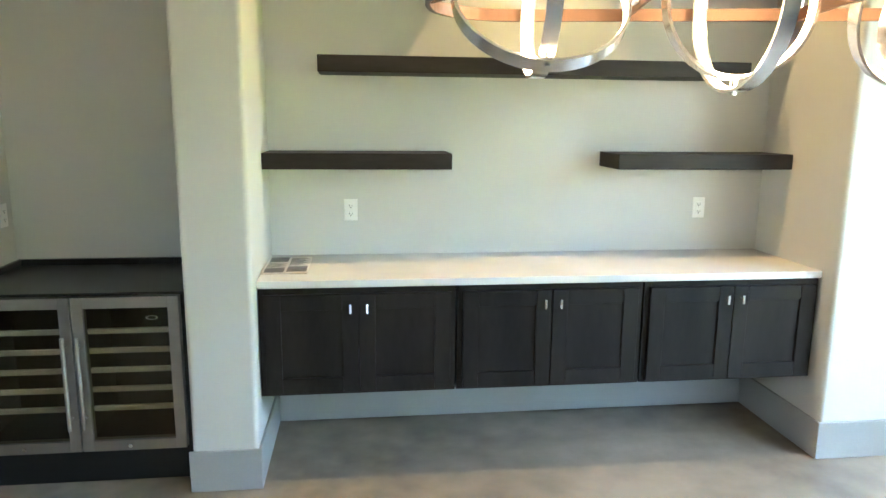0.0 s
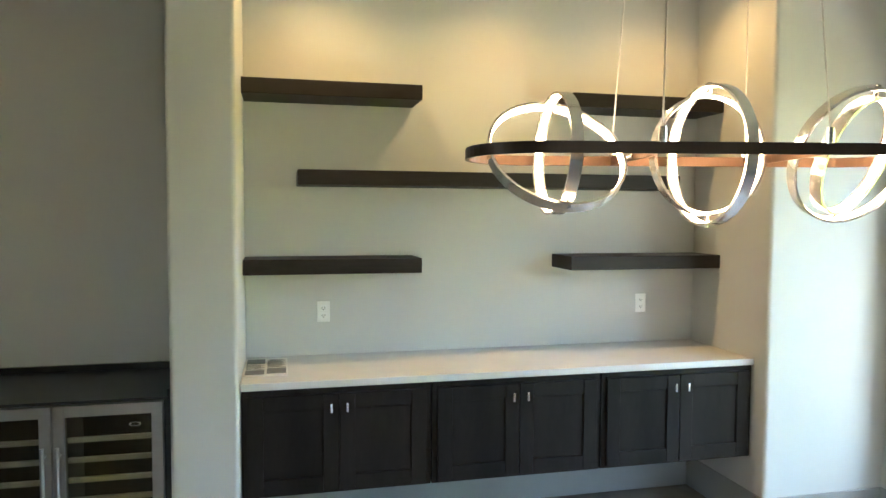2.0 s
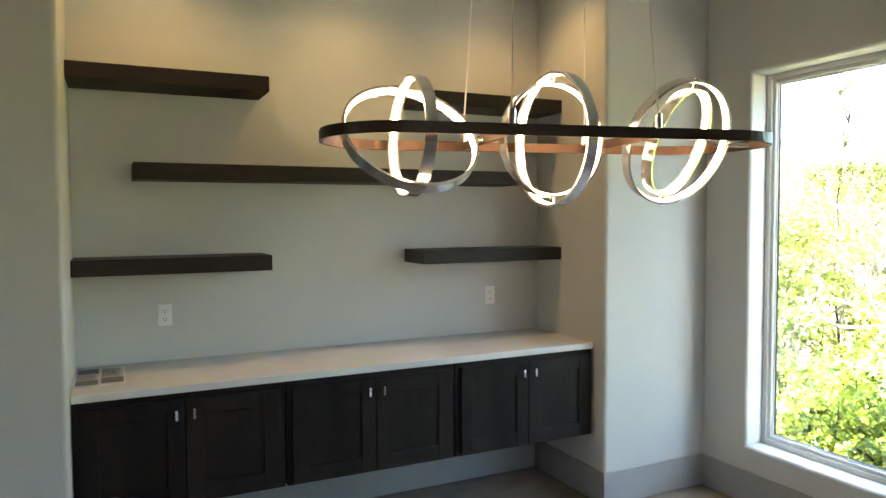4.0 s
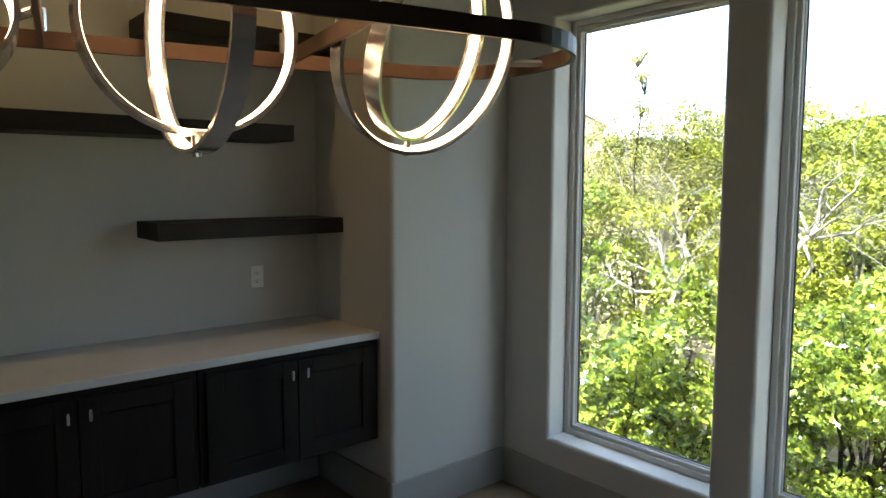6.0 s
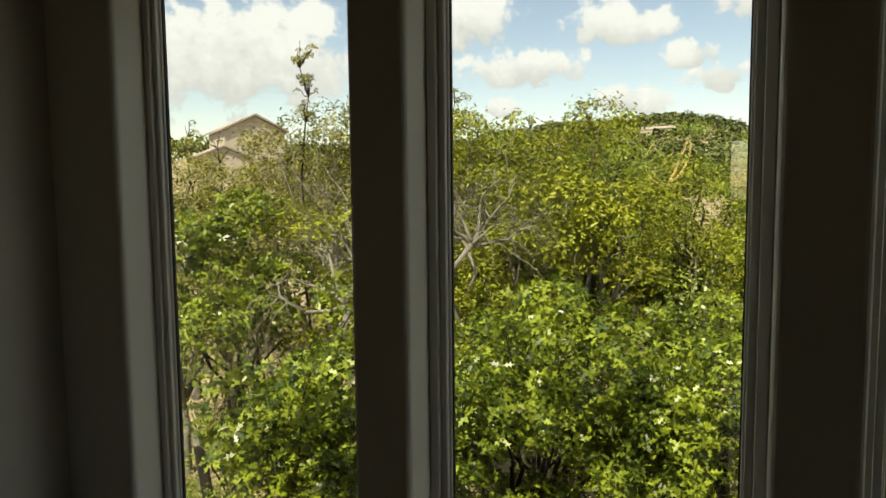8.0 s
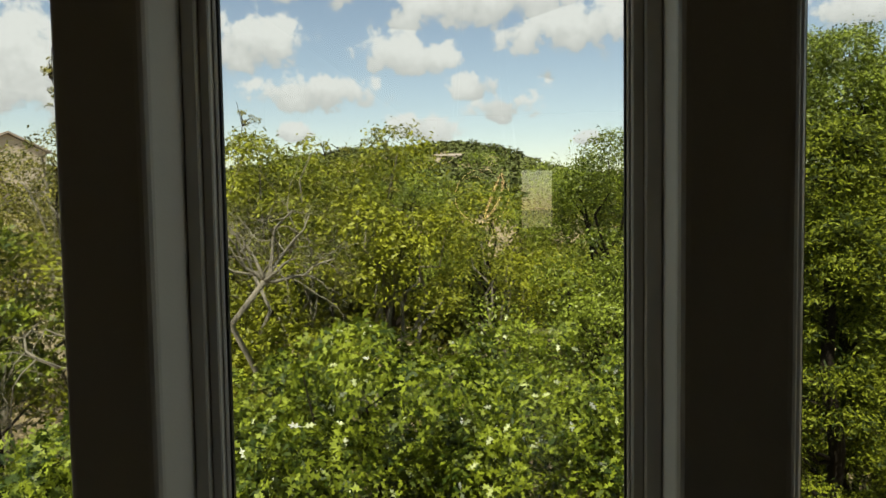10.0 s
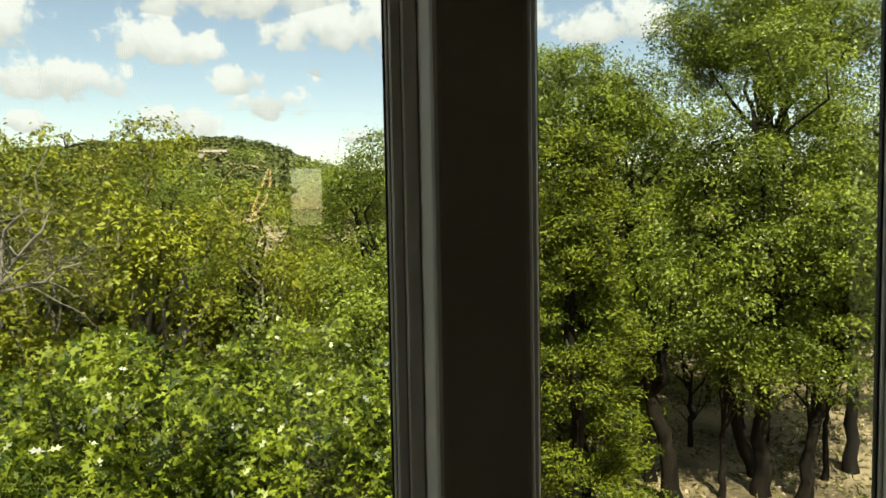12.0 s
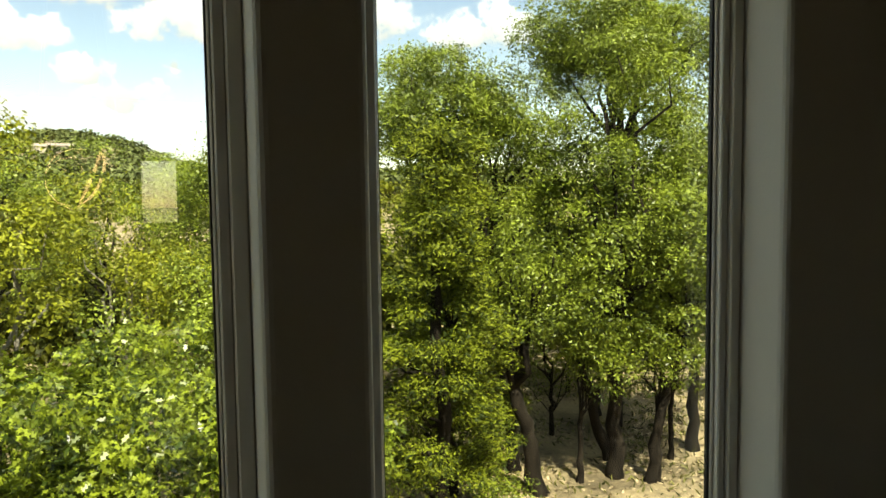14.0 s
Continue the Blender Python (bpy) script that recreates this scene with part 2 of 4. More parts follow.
def cylinder(a, b, r, seg=12, bm=None, r2=None):
    bm = bm or bmesh.new()
    a, b = Vector(a), Vector(b)
    m = Matrix.Translation((a + b) / 2) @ (b - a).to_track_quat("Z", "Y").to_matrix().to_4x4()
    bmesh.ops.create_cone(bm, cap_ends=True, segments=seg, radius1=r, radius2=r if r2 is None else r2, depth=(b - a).length, matrix=m)
    return bm


def tube(points, radii, sides=6, bm=None):
    """A tapered limb along a line of points."""
    bm = bm or bmesh.new()
    points = [Vector(p) for p in points]
    rings = []
    for i, p in enumerate(points):
        d = (points[min(i + 1, len(points) - 1)] - points[max(i - 1, 0)]).normalized()
        s = d.orthogonal().normalized() if i == 0 else (side - d * side.dot(d)).normalized()
        side = s
        t = d.cross(s)
        rings.append([bm.verts.new(p + radii[i] * (math.cos(k * math.tau / sides) * s + math.sin(k * math.tau / sides) * t)) for k in range(sides)])
    for r0, r1 in zip(rings, rings[1:]):
        for k in range(sides):
            bm.faces.new((r0[k], r0[(k + 1) % sides], r1[(k + 1) % sides], r1[k]))
    bm.faces.new(rings[0][::-1])
    bm.faces.new(rings[-1])
    return bm


def ring_band(centre, x_axis, y_axis, radius, width, thick, seg=72):
    """A flat metal band bent to a ring."""
    bm = bmesh.new()
    n = x_axis.cross(y_axis).normalized()
    prof = ((radius, -width / 2), (radius, width / 2), (radius - thick, width / 2), (radius - thick, -width / 2))
    rows = []
    for k in range(seg):
        d = math.cos(k * math.tau / seg) * x_axis + math.sin(k * math.tau / seg) * y_axis
        rows.append([bm.verts.new(centre + d * r + n * w) for r, w in prof])
    for k in range(seg):
        a, b = rows[k], rows[(k + 1) % seg]
        for i in range(4):
            bm.faces.new((a[i], a[(i + 1) % 4], b[(i + 1) % 4], b[i]))
        for i in range(4):
            bm.edges.get((a[i], b[i])).smooth = False
    return bm


def wall_with_openings(name, axis, at, thick, span, height, openings, material, label, soft=0.02):
    """A wall across axis (0: x, 1: y) from face `at` to at + thick; openings: (from, to, bottom, top) along the wall, with rounded edges on the room side."""
    bm = bmesh.new()
    us = sorted({span[0], span[1], *[o[0] for o in openings], *[o[1] for o in openings]})
    vs = sorted({height[0], height[1], *[o[2] for o in openings], *[o[3] for o in openings]})
    solid = lambda u, v: span[0] < u < span[1] and height[0] < v < height[1] and not any(o[0] < u < o[1] and o[2] < v < o[3] for o in openings)
    cache = {}

    def vert(u, v, w):
        if (u, v, w) not in cache:
            cache[u, v, w] = bm.verts.new((w, u, v) if axis == 0 else (u, w, v))
        return cache[u, v, w]

    near, far = at, at + thick
    for u0, u1 in zip(us, us[1:]):
        for v0, v1 in zip(vs, vs[1:]):
            if not solid((u0 + u1) / 2, (v0 + v1) / 2):
                continue
            for w in (near, far):
                bm.faces.new([vert(u, v, w) for u, v in ((u0, v0), (u1, v0), (u1, v1), (u0, v1))])
            for (ua, va, ub, vb), (pu, pv) in (((u0, v0, u0, v1), (-1, 0)), ((u1, v0, u1, v1), (1, 0)), ((u0, v0, u1, v0), (0, -1)), ((u0, v1, u1, v1), (0, 1))):
                mu, mv = (ua + ub) / 2 + pu * 1e-4, (va + vb) / 2 + pv * 1e-4
                if not solid(mu, mv):
                    bm.faces.new((vert(ua, va, near), vert(ub, vb, near), vert(ub, vb, far), vert(ua, va, far)))
    bmesh.ops.recalc_face_normals(bm, faces=bm.faces)
    if soft:
        i = axis
        edges = [e for e in bm.edges if len(e.link_faces) == 2 and all(abs(v.co[i] - near) < 1e-6 for v in e.verts) and e.calc_face_angle(0) > 1
                 and any(min(abs(e.verts[0].co[1 - i] - o[0]), abs(e.verts[0].co[1 - i] - o[1])) < 1e-5 or min(abs(e.verts[0].co[2] - o[2]), abs(e.verts[0].co[2] - o[3])) < 1e-5 for o in openings)]
        bmesh.ops.bevel(bm, geom=edges, offset=soft, segments=4, affect="EDGES", profile=0.5)
    return structure(name, bm, material, label, "wall")


# ---- the room ----
XR, XL, XW, YB = 2.744, -0.292, 3.517, 0.723        # niche width, pier edge, window wall, niche back
TOP, SOFFIT, WEST, SOUTH, ALCOVE = 3.35, 3.15, -6.5, -9.0, -1.275
GROUND = -3.1
structure("floor", box((WEST - 0.2, SOUTH - 0.2, -0.3), (XW + 0.20, YB + 0.2, 0)), FLOOR, "polished mottled grey-tan concrete floor", "floor")
structure("ceiling", box((WEST - 0.2, SOUTH - 0.2, TOP), (XW + 0.20, YB + 0.2, TOP + 0.3)), CEIL, "plain white ceiling", "ceiling")
structure("foundation", box((WEST - 0.2, SOUTH - 0.2, GROUND - 1.0), (XW + 0.20, YB + 0.2, -0.3)), STUCCO, "tan stucco storey under the room", "wall")
structure("wall_north_1", box((XL, 0, 0), (0, YB, TOP), 0.022, 4, only=2), PAINT, "white painted pier with rounded corners", "wall")
structure("wall_north_2", box((XR, 0, 0), (XW + 0.15, YB, TOP), 0.022, 4, only=2), PAINT, "white painted pier with rounded corners", "wall")
structure("wall_north_3", box((WEST, 0, 0), (ALCOVE, YB, TOP), 0.022, 4, only=2), PAINT, "white painted wall beside the alcove", "wall")
structure("wall_north_4", box((WEST - 0.2, YB, 0), (XW + 0.20, YB + 0.2, TOP)), PAINT, "white painted back wall of the niche", "wall")
structure("niche_soffit", box((0, 0.0, SOFFIT), (XR, YB, TOP)), PAINT, "white painted soffit over the niche", "ceiling")
structure("alcove_soffit", box((ALCOVE, 0.0, SOFFIT), (XL, YB, TOP)), PAINT, "white painted soffit over the alcove", "ceiling")

W1, W2, W3 = (-1.239, -0.333), (-2.335, -1.424), (-3.480, -2.525)
SILL, HEAD = 0.34, 2.51
wall_with_openings("wall_east", 0, XW, 0.20, (SOUTH, 0.0), (0.0, TOP), [(a, b, SILL, HEAD) for a, b in (W1, W2, W3)], PAINT, "white painted wall with three tall windows")
# unseen south wall; its opening is added to let fill light reach niche and alcove
wall_with_openings("wall_south", 1, SOUTH, -0.2, (WEST, XW), (0.0, TOP), [(0.2, 0.8, 0.3, 2.3)], TAN, "unseen tan wall with a narrow opening added for fill light", 0)
wall_with_openings("wall_west", 0, WEST, -0.2, (SOUTH, YB), (0.0, TOP), [(-2.40, -1.90, 1.5, 2.45)], TAN, "out-of-view wall with one window, tan to cut bounced light", 0)


def base_run(a, b):
    return box((*a, 0), (*b, 0.195), 0.003, 1)


T = 0.013
for a, b in (((XL - T, -T), (T, 0)), ((0, 0), (T, YB)), ((T, YB - T), (XR - T, YB)), ((XR - T, 0), (XR, YB)), ((XR - T, -T), (XW - T, 0)),
             ((XW - T, SOUTH), (XW, 0)), ((ALCOVE - 2, -T), (ALCOVE, 0))):
    structure("baseboard", base_run(a, b), BASE, "tall flat grey baseboard", "baseboard")


def frame_ring(x0, x1, y0, y1, z0, z1, w):
    """Four mitre-less bars round an opening."""
    bm = box((x0, y0, z0), (x1, y0 + w, z1), 0.003, 1)
    box((x0, y1 - w, z0), (x1, y1, z1), 0.003, 1, bm)
    box((x0, y0 + w, z0), (x1, y1 - w, z0 + w), 0.003, 1, bm)
    box((x0, y0 + w, z1 - w), (x1, y1 - w, z1), 0.003, 1, bm)
    return bm


for i, (a, b) in enumerate((W1, W2, W3)):
    w = thing(f"window_{i + 1}", "tall white vinyl picture window in a deep drywall reveal", "window", (XW + 0.14, (a + b) / 2, SILL), kind="structure")
    part("window_frame", frame_ring(XW + 0.130, XW + 0.195, a + 0.001, b - 0.001, SILL + 0.001, HEAD - 0.001, 0.030), VINYL, w)
    part("sash", frame_ring(XW + 0.142, XW + 0.188, a + 0.031, b - 0.031, SILL + 0.031, HEAD - 0.031, 0.022), VINYL, w)
    part("glazing_bead", frame_ring(XW + 0.156, XW + 0.183, a + 0.053, b - 0.053, SILL + 0.053, HEAD - 0.053, 0.007), VINYL, w)
    part("gasket", frame_ring(XW + 0.164, XW + 0.178, a + 0.060, b - 0.060, SILL + 0.060, HEAD - 0.060, 0.004), SEAL, w, "black rubber gasket")
    part("pane", box((XW + 0.168, a + 0.062, SILL + 0.062), (XW + 0.174, b - 0.062, HEAD - 0.062)), GLASS, w, "clear glass pane")

# ---- niche: floating cabinets, worktop, shelves ----
CF, CB, CZ0, CZ1 = 0.118, 0.710, 0.393, 0.910
UNIT = XR / 3


def shaker_door(x0, x1, z0, z1, y, parent):
    """A door: a recessed panel that carries two stiles and two rails, its front at y."""
    w, d = 0.074, 0.020
    door = part("door", box((x0 + w - 0.003, y + 0.011, z0 + w - 0.003), (x1 - w + 0.003, y + d - 0.002, z1 - w + 0.003)), WOOD, parent)
    for a, b in ((x0, x0 + w), (x1 - w, x1)):
        part("stile", box((a, y, z0), (b, y + d, z1), 0.0015, 1), WOOD, door)
    for a, b in ((z0, z0 + w), (z1 - w, z1)):
        part("rail", box((x0 + w + 0.0003, y + 0.0004, a), (x1 - w - 0.0003, y + d, b), 0.0012, 1), WOOD, door)
    return door


for k in range(3):
    x0, x1 = k * UNIT + 0.004, (k + 1) * UNIT - 0.004
    c = thing("floating_cabinet", "dark-stained wall-hung shaker cabinet with two doors", "cabinet", ((x0 + x1) / 2, CB, CZ0), "floating cabinets")
    bm = box((x0, CF + 0.024, CZ0 + 0.004), (x0 + 0.018, CB, CZ1))
    box((x1 - 0.018, CF + 0.024, CZ0 + 0.004), (x1, CB, CZ1), 0, 1, bm)
    box((x0 + 0.018, CF + 0.024, CZ0 + 0.004), (x1 - 0.018, CB, CZ0 + 0.022), 0, 1, bm)
    box((x0 + 0.018, CB - 0.012, CZ0 + 0.022), (x1 - 0.018, CB, CZ1), 0, 1, bm)
    part("carcass", bm, WOOD, c)
    bm = box((x0, CF + 0.004, CZ0), (x0 + 0.036, CF + 0.0235, CZ1), 0.001, 1)
    box((x1 - 0.036, CF + 0.004, CZ0), (x1, CF + 0.0235, CZ1), 0.001, 1, bm)
    box((x0 + 0.036, CF + 0.004, CZ1 - 0.042), (x1 - 0.036, CF + 0.0235, CZ1), 0, 1, bm)
    box((x0 + 0.036, CF + 0.004, CZ0), (x1 - 0.036, CF + 0.0235, CZ0 + 0.03), 0, 1, bm)
    part("face_frame", bm, WOOD, c)
    mid = (x0 + x1) / 2
    for d0, d1, hx in ((x0 + 0.026, mid - 0.002, mid - 0.038), (mid + 0.002, x1 - 0.026, mid + 0.038)):
        door = shaker_door(d0, d1, CZ0 + 0.014, 0.880, CF - 0.018, c)
        bm = box((hx - 0.006, CF - 0.045, 0.793), (hx + 0.006, CF - 0.037, 0.838), 0.002, 2)
        cylinder((hx, CF - 0.040, 0.815), (hx, CF - 0.017, 0.815), 0.005, 10, bm)
        part("handle", bm, CHROME, door, "small brushed chrome bar pull")
tagged(part("worktop", box((0.002, 0.103, 0.9105), (XR - 0.002, YB - 0.002, 0.946), 0.003, 2), QUARTZ), "white quartz worktop on the floating cabinets", "countertop")

for x0, x1, z in ((0.002, 0.928, 1.424), (1.788, XR - 0.002, 1.424), (0.277, 2.464, 1.888), (0.002, 0.928, 2.343), (1.788, XR - 0.002, 2.343)):
    long = x1 - x0 > 1.5
    tagged(part("wall_shelf", box((x0, 0.429, z), (x1, YB - 0.002, z + 0.079), 0.003, 2), SHELF),
           ("long" if long else "short") + " thick dark-stained floating shelf on the niche wall", "shelf", "niche shelves")


def outlet(x, y, z, turn=0.0):
    o = thing("wall_outlet", "white duplex wall outlet with cover plate", "outlet", (0, 0, 0), "wall outlets")
    part("cover_plate", box((-0.036, -0.006, -0.058), (0.036, 0, 0.058), 0.003, 2), PLASTIC, o)
    for dz in (-0.021, 0.021):
        s = part("socket", box((-0.017, -0.008, dz - 0.014), (0.017, -0.006, dz + 0.014), 0.002, 2), PLASTIC, o)
        bm = box((-0.009, -0.0086, dz - 0.004), (-0.006, -0.0081, dz + 0.006))
        box((0.006, -0.0086, dz - 0.003), (0.009, -0.0081, dz + 0.005), 0, 1, bm)
        box((-0.003, -0.0086, dz - 0.011), (0.003, -0.0081, dz - 0.006), 0, 1, bm)
        part("slots", bm, SLOT, s, "dark socket slots")
    o.matrix_basis = pose(x, y, z, 0, 0, turn)
    return o


outlet(0.421, YB - 0.0005, 1.188)
outlet(2.385, YB - 0.0005, 1.188)
outlet(ALCOVE + 0.0005, 0.61, 1.185, 90)

mag = thing("magazine", "printed brochure lying closed on the worktop", "magazine", (0.11, 0.43, 0.947))
part("pages", box((0.006, 0.240, 0.9468), (0.218, 0.620, 0.9535), 0.001, 1), PAPER, mag)
part("cover", box((0.004, 0.238, 0.9537), (0.220, 0.622, 0.9545)), PAPER, mag)
for x0, x1, y0, y1 in ((0.014, 0.106, 0.250, 0.350), (0.014, 0.106, 0.495, 0.610), (0.118, 0.212, 0.265, 0.385)):
    part("picture", box((x0, y0, 0.9547), (x1, y1, 0.9552)), INK, mag, "grey printed picture")
for i in range(9):
    y = 0.363 + 0.0135 * i
    part("print", box((0.014, y, 0.9547), (0.106 - 0.02 * (i * 7 % 3) / 2, y + 0.0065, 0.9552)), INK, mag, "grey lines of small print")
for i in range(15):
    y = 0.400 + 0.0135 * i
    part("print", box((0.118, y, 0.9547), (0.212 - 0.02 * (i * 5 % 4) / 2, y + 0.0065, 0.9552)), INK, mag, "grey lines of small print")

# downlights in the niche soffit
for x in (0.42, 1.40, 2.38):
    d = thing("recessed_downlight", "round white recessed downlight, switched on", "lamp", (x, 0.24, SOFFIT - 0.01), "niche downlights")
    part("trim", ring_band(Vector((x, 0.24, SOFFIT - 0.003)), Vector((1, 0, 0)), Vector((0, 1, 0)), 0.065, 0.006, 0.018, 32), PLASTIC, d)
    part("lens", cylinder((x, 0.24, SOFFIT - 0.002), (x, 0.24, SOFFIT - 0.0005), 0.047, 28), LAMP, d, "glowing warm lens")
    spot = new("downlight_lamp", bpy.data.lights.new("downlight_lamp", "SPOT"))
    spot.data.energy, spot.data.color, spot.data.spot_size, spot.data.spot_blend, spot.data.shadow_soft_size = 1.0, (1.0, 0.55, 0.16), radians(140), 0.9, 0.04
    spot.matrix_basis = look((x, 0.24, SOFFIT - 0.012), (x, 0.24, 0))

# ---- alcove: wine cooler under a black top ----
wc = thing("wine_cooler", "two-door stainless wine cooler with dark glass doors", "wine cooler", (-0.78, 0.4, 0))
FX0, FX1, FY = ALCOVE + 0.012, XL - 0.010, 0.080
bm = box((FX0, FY + 0.05, 0.17), (FX0 + 0.03, 0.70, 0.897))
box((FX1 - 0.03, FY + 0.05, 0.17), (FX1, 0.70, 0.897), 0, 1, bm)
box((FX0 + 0.03, FY + 0.05, 0.867), (FX1 - 0.03, 0.70, 0.897), 0, 1, bm)
box((FX0 + 0.03, FY + 0.05, 0.17), (FX1 - 0.03, 0.70, 0.20), 0, 1, bm)
box((-0.810, FY + 0.05, 0.20), (-0.770, 0.68, 0.867), 0, 1, bm)
part("body", bm, BLACK, wc)
part("lining", box((FX0 + 0.03, 0.50, 0.20), (FX1 - 0.03, 0.52, 0.867)), INSIDE, wc)
part("toe_kick", box((FX0, FY + 0.06, 0), (FX1, 0.68, 0.17)), BLACK, wc, "black toe kick")
for x0, x1, hx in ((-1.240, -0.793, -0.817), (-0.787, -0.334, -0.757)):
    z0, z1, sx, sz = 0.175, 0.893, 0.048, 0.050
    door = part("door", box((x0 + sx - 0.002, FY + 0.012, z0 + sz - 0.002), (x1 - sx + 0.002, FY + 0.018, z1 - sz + 0.002)), SMOKED, wc, "dark smoked glass door pane")
    for a, b in ((x0, x0 + sx), (x1 - sx, x1)):
        part("stile", box((a, FY, z0), (b, FY + 0.045, z1), 0.003, 2), STEEL, door, "brushed stainless door stile")
    for a, b in ((z0, z0 + sz), (z1 - sz, z1)):
        part("rail", box((x0 + sx, FY + 0.0004, a), (x1 - sx, FY + 0.045, b), 0.002, 2), STEEL, door, "brushed stainless door rail")
    bm = cylinder((hx, FY - 0.042, 0.30), (hx, FY - 0.042, 0.725), 0.009, 14)
    cylinder((hx, FY - 0.042, 0.345), (hx, FY + 0.002, 0.345), 0.006, 10, bm)
    cylinder((hx, FY - 0.042, 0.68), (hx, FY + 0.002, 0.68), 0.006, 10, bm)
    part("handle", bm, STEEL, door, "long tubular steel handle")
    part("lock", cylinder(((x0 + x1) / 2 - 0.02, FY - 0.004, 0.198), ((x0 + x1) / 2 - 0.02, FY + 0.002, 0.198), 0.009, 14), CHROME, door, "small round key lock")
    for z in (0.731, 0.640, 0.549, 0.458, 0.368):
        part("rack", box((x0 + 0.052, FY + 0.030, z - 0.0115), (x1 - 0.050, FY + 0.048, z + 0.0115), 0.002, 1), RACK, wc, "pale wine rack front")
part("badge", ring_band(Vector((-0.452, FY + 0.010, 0.796)), Vector((1, 0, 0)), Vector((0, 0, 0.38)), 0.026, 0.004, 0.007, 36), CHROME, wc, "plain oval chrome badge")
top = thing("bar_top", "black stone bar top with a raised rim over the wine cooler", "countertop", (-0.78, 0.4, 0.899))
part("slab", box((ALCOVE + 0.002, FY + 0.01, 0.8985), (XL - 0.002, YB - 0.002, 0.912), 0.002, 1), BLACKTOP, top)
part("back_rim", box((ALCOVE + 0.002, YB - 0.027, 0.9121), (XL - 0.002, YB - 0.002, 0.945), 0.002, 1), BLACKTOP, top)
part("side_rim", box((ALCOVE + 0.002, FY + 0.01, 0.9121), (ALCOVE + 0.024, YB - 0.0275, 0.945), 0.002, 1), BLACKTOP, top)
part("side_rim", box((XL - 0.024, FY + 0.01, 0.9121), (XL - 0.002, YB - 0.0275, 0.945), 0.002, 1), BLACKTOP, top)

# ---- chandelier ----
CH, TURN = Vector((1.125, -1.815, 1.878)), -0.20
U, V, Z = Vector((math.cos(TURN), math.sin(TURN), 0)), Vector((-math.sin(TURN), math.cos(TURN), 0)), Vector((0, 0, 1))
ch = thing("chandelier", "linear chandelier of three lit chrome orbs in a dark bronze loop", "chandelier", (CH.x, CH.y, TOP))


def loop_line(a, b, r, n=12):
    pts = []
    for sx, sy, a0 in ((1, 1, 0), (-1, 1, 90), (-1, -1, 180), (1, -1, 270)):
        for k in range(n + 1):
            q = radians(a0 + 90 * k / n)
            pts.append((sx * (a - r) + r * math.cos(q), sy * (b - r) + r * math.sin(q)))
    return pts


def loop_band(off, thick, h):
    """One skin of the racetrack loop: a band of height h, off inside the outline."""
    bm = bmesh.new()
    o, i = loop_line(0.545 - off, 0.186 - off, 0.168 - off), loop_line(0.545 - off - thick, 0.186 - off - thick, 0.168 - off - thick)
    rows = []
    for (xo, yo), (xi, yi) in zip(o, i):
        po, pi = CH + U * xo + V * yo, CH + U * xi + V * yi
        rows.append([bm.verts.new(p + Z * w) for p, w in ((po, -h / 2), (po, h / 2), (pi, h / 2), (pi, -h / 2))])
    for k in range(len(rows)):
        a, b = rows[k], rows[(k + 1) % len(rows)]
        for j in range(4):
            bm.faces.new((a[j], a[(j + 1) % 4], b[(j + 1) % 4], b[j]))
    return bm


part("loop", loop_band(0.0, 0.005, 0.024), BRONZE, ch, "dark bronze racetrack loop")
part("loop_liner", loop_band(0.0055, 0.003, 0.023), COPPER, ch, "copper inner face of the loop")
for s in (-0.168, 0.168):
    m = CH + U * s
    bm = bmesh.new()
    bmesh.ops.create_cube(bm, size=1, matrix=Matrix.Translation(m) @ Matrix.Rotation(TURN, 4, "Z") @ Matrix.Diagonal((0.006, 0.354, 0.022, 1)))
    part("crossbar", bm, COPPER, ch, "copper crossbar")
# each orb: place along the loop, turn, roll and tilt of its outer ring, swing of the inner one about the poles
for k, turn, roll, tilt, swing in ((-1, -4, 2, 40, 90), (0, -91, 0, 0, -88), (1, 0, 0, -22, -20)):
    c = CH + U * (0.333 if k > 0 else 0.343) * k + Z * 0.001
    u = Vector((math.cos(radians(turn)), math.sin(radians(turn)), 0)) * math.cos(radians(roll)) - Z * math.sin(radians(roll))
    v = Z.cross(u).normalized()
    n = u.cross(v).normalized()
    p = math.sin(radians(tilt)) * v + math.cos(radians(tilt)) * n
    q = u.cross(p)
    d = math.cos(radians(swing)) * u + math.sin(radians(swing)) * q
    outer = part("outer_ring", ring_band(c, u, p, 0.158, 0.027, 0.006), CHROME, ch, "polished chrome outer ring", True)
    part("light_strip", ring_band(c, u, p, 0.1518, 0.014, 0.002), LED, outer, "glowing warm light strip")
    inner = part("inner_ring", ring_band(c, d, p, 0.136, 0.027, 0.006), CHROME, ch, "polished chrome inner ring", True)
    part("light_strip", ring_band(c, d, p, 0.1298, 0.014, 0.002), LED, inner, "glowing warm light strip")
    for w in (-1, 1):
        part("pivot", cylinder(c + p * 0.135 * w, c + p * 0.162 * w, 0.006, 12), CHROME, ch)
        e = c + u * 0.156 * w
        part("pivot", cylinder(e, CH - V * 0.181 * w - U * 0.012 if k == 0 else CH + U * (0.170 * k if k * w < 0 else 0.539 * k), 0.006, 12), CHROME, ch)
for s in (-0.168, 0.168):
    for w in (-1, 1):
        foot = CH + U * s + V * 0.182 * w
        head = CH + U * s * 0.62 + V * 0.06 * w
        head.z = TOP - 0.03
        part("ferrule", cylinder(foot + Z * 0.010, foot + Z * 0.042, 0.008, 14), CHROME, ch)
        part("cable", cylinder(foot + Z * 0.04, head, 0.0021, 6), CABLE, ch, "thin steel suspension cable")
bm = bmesh.new()
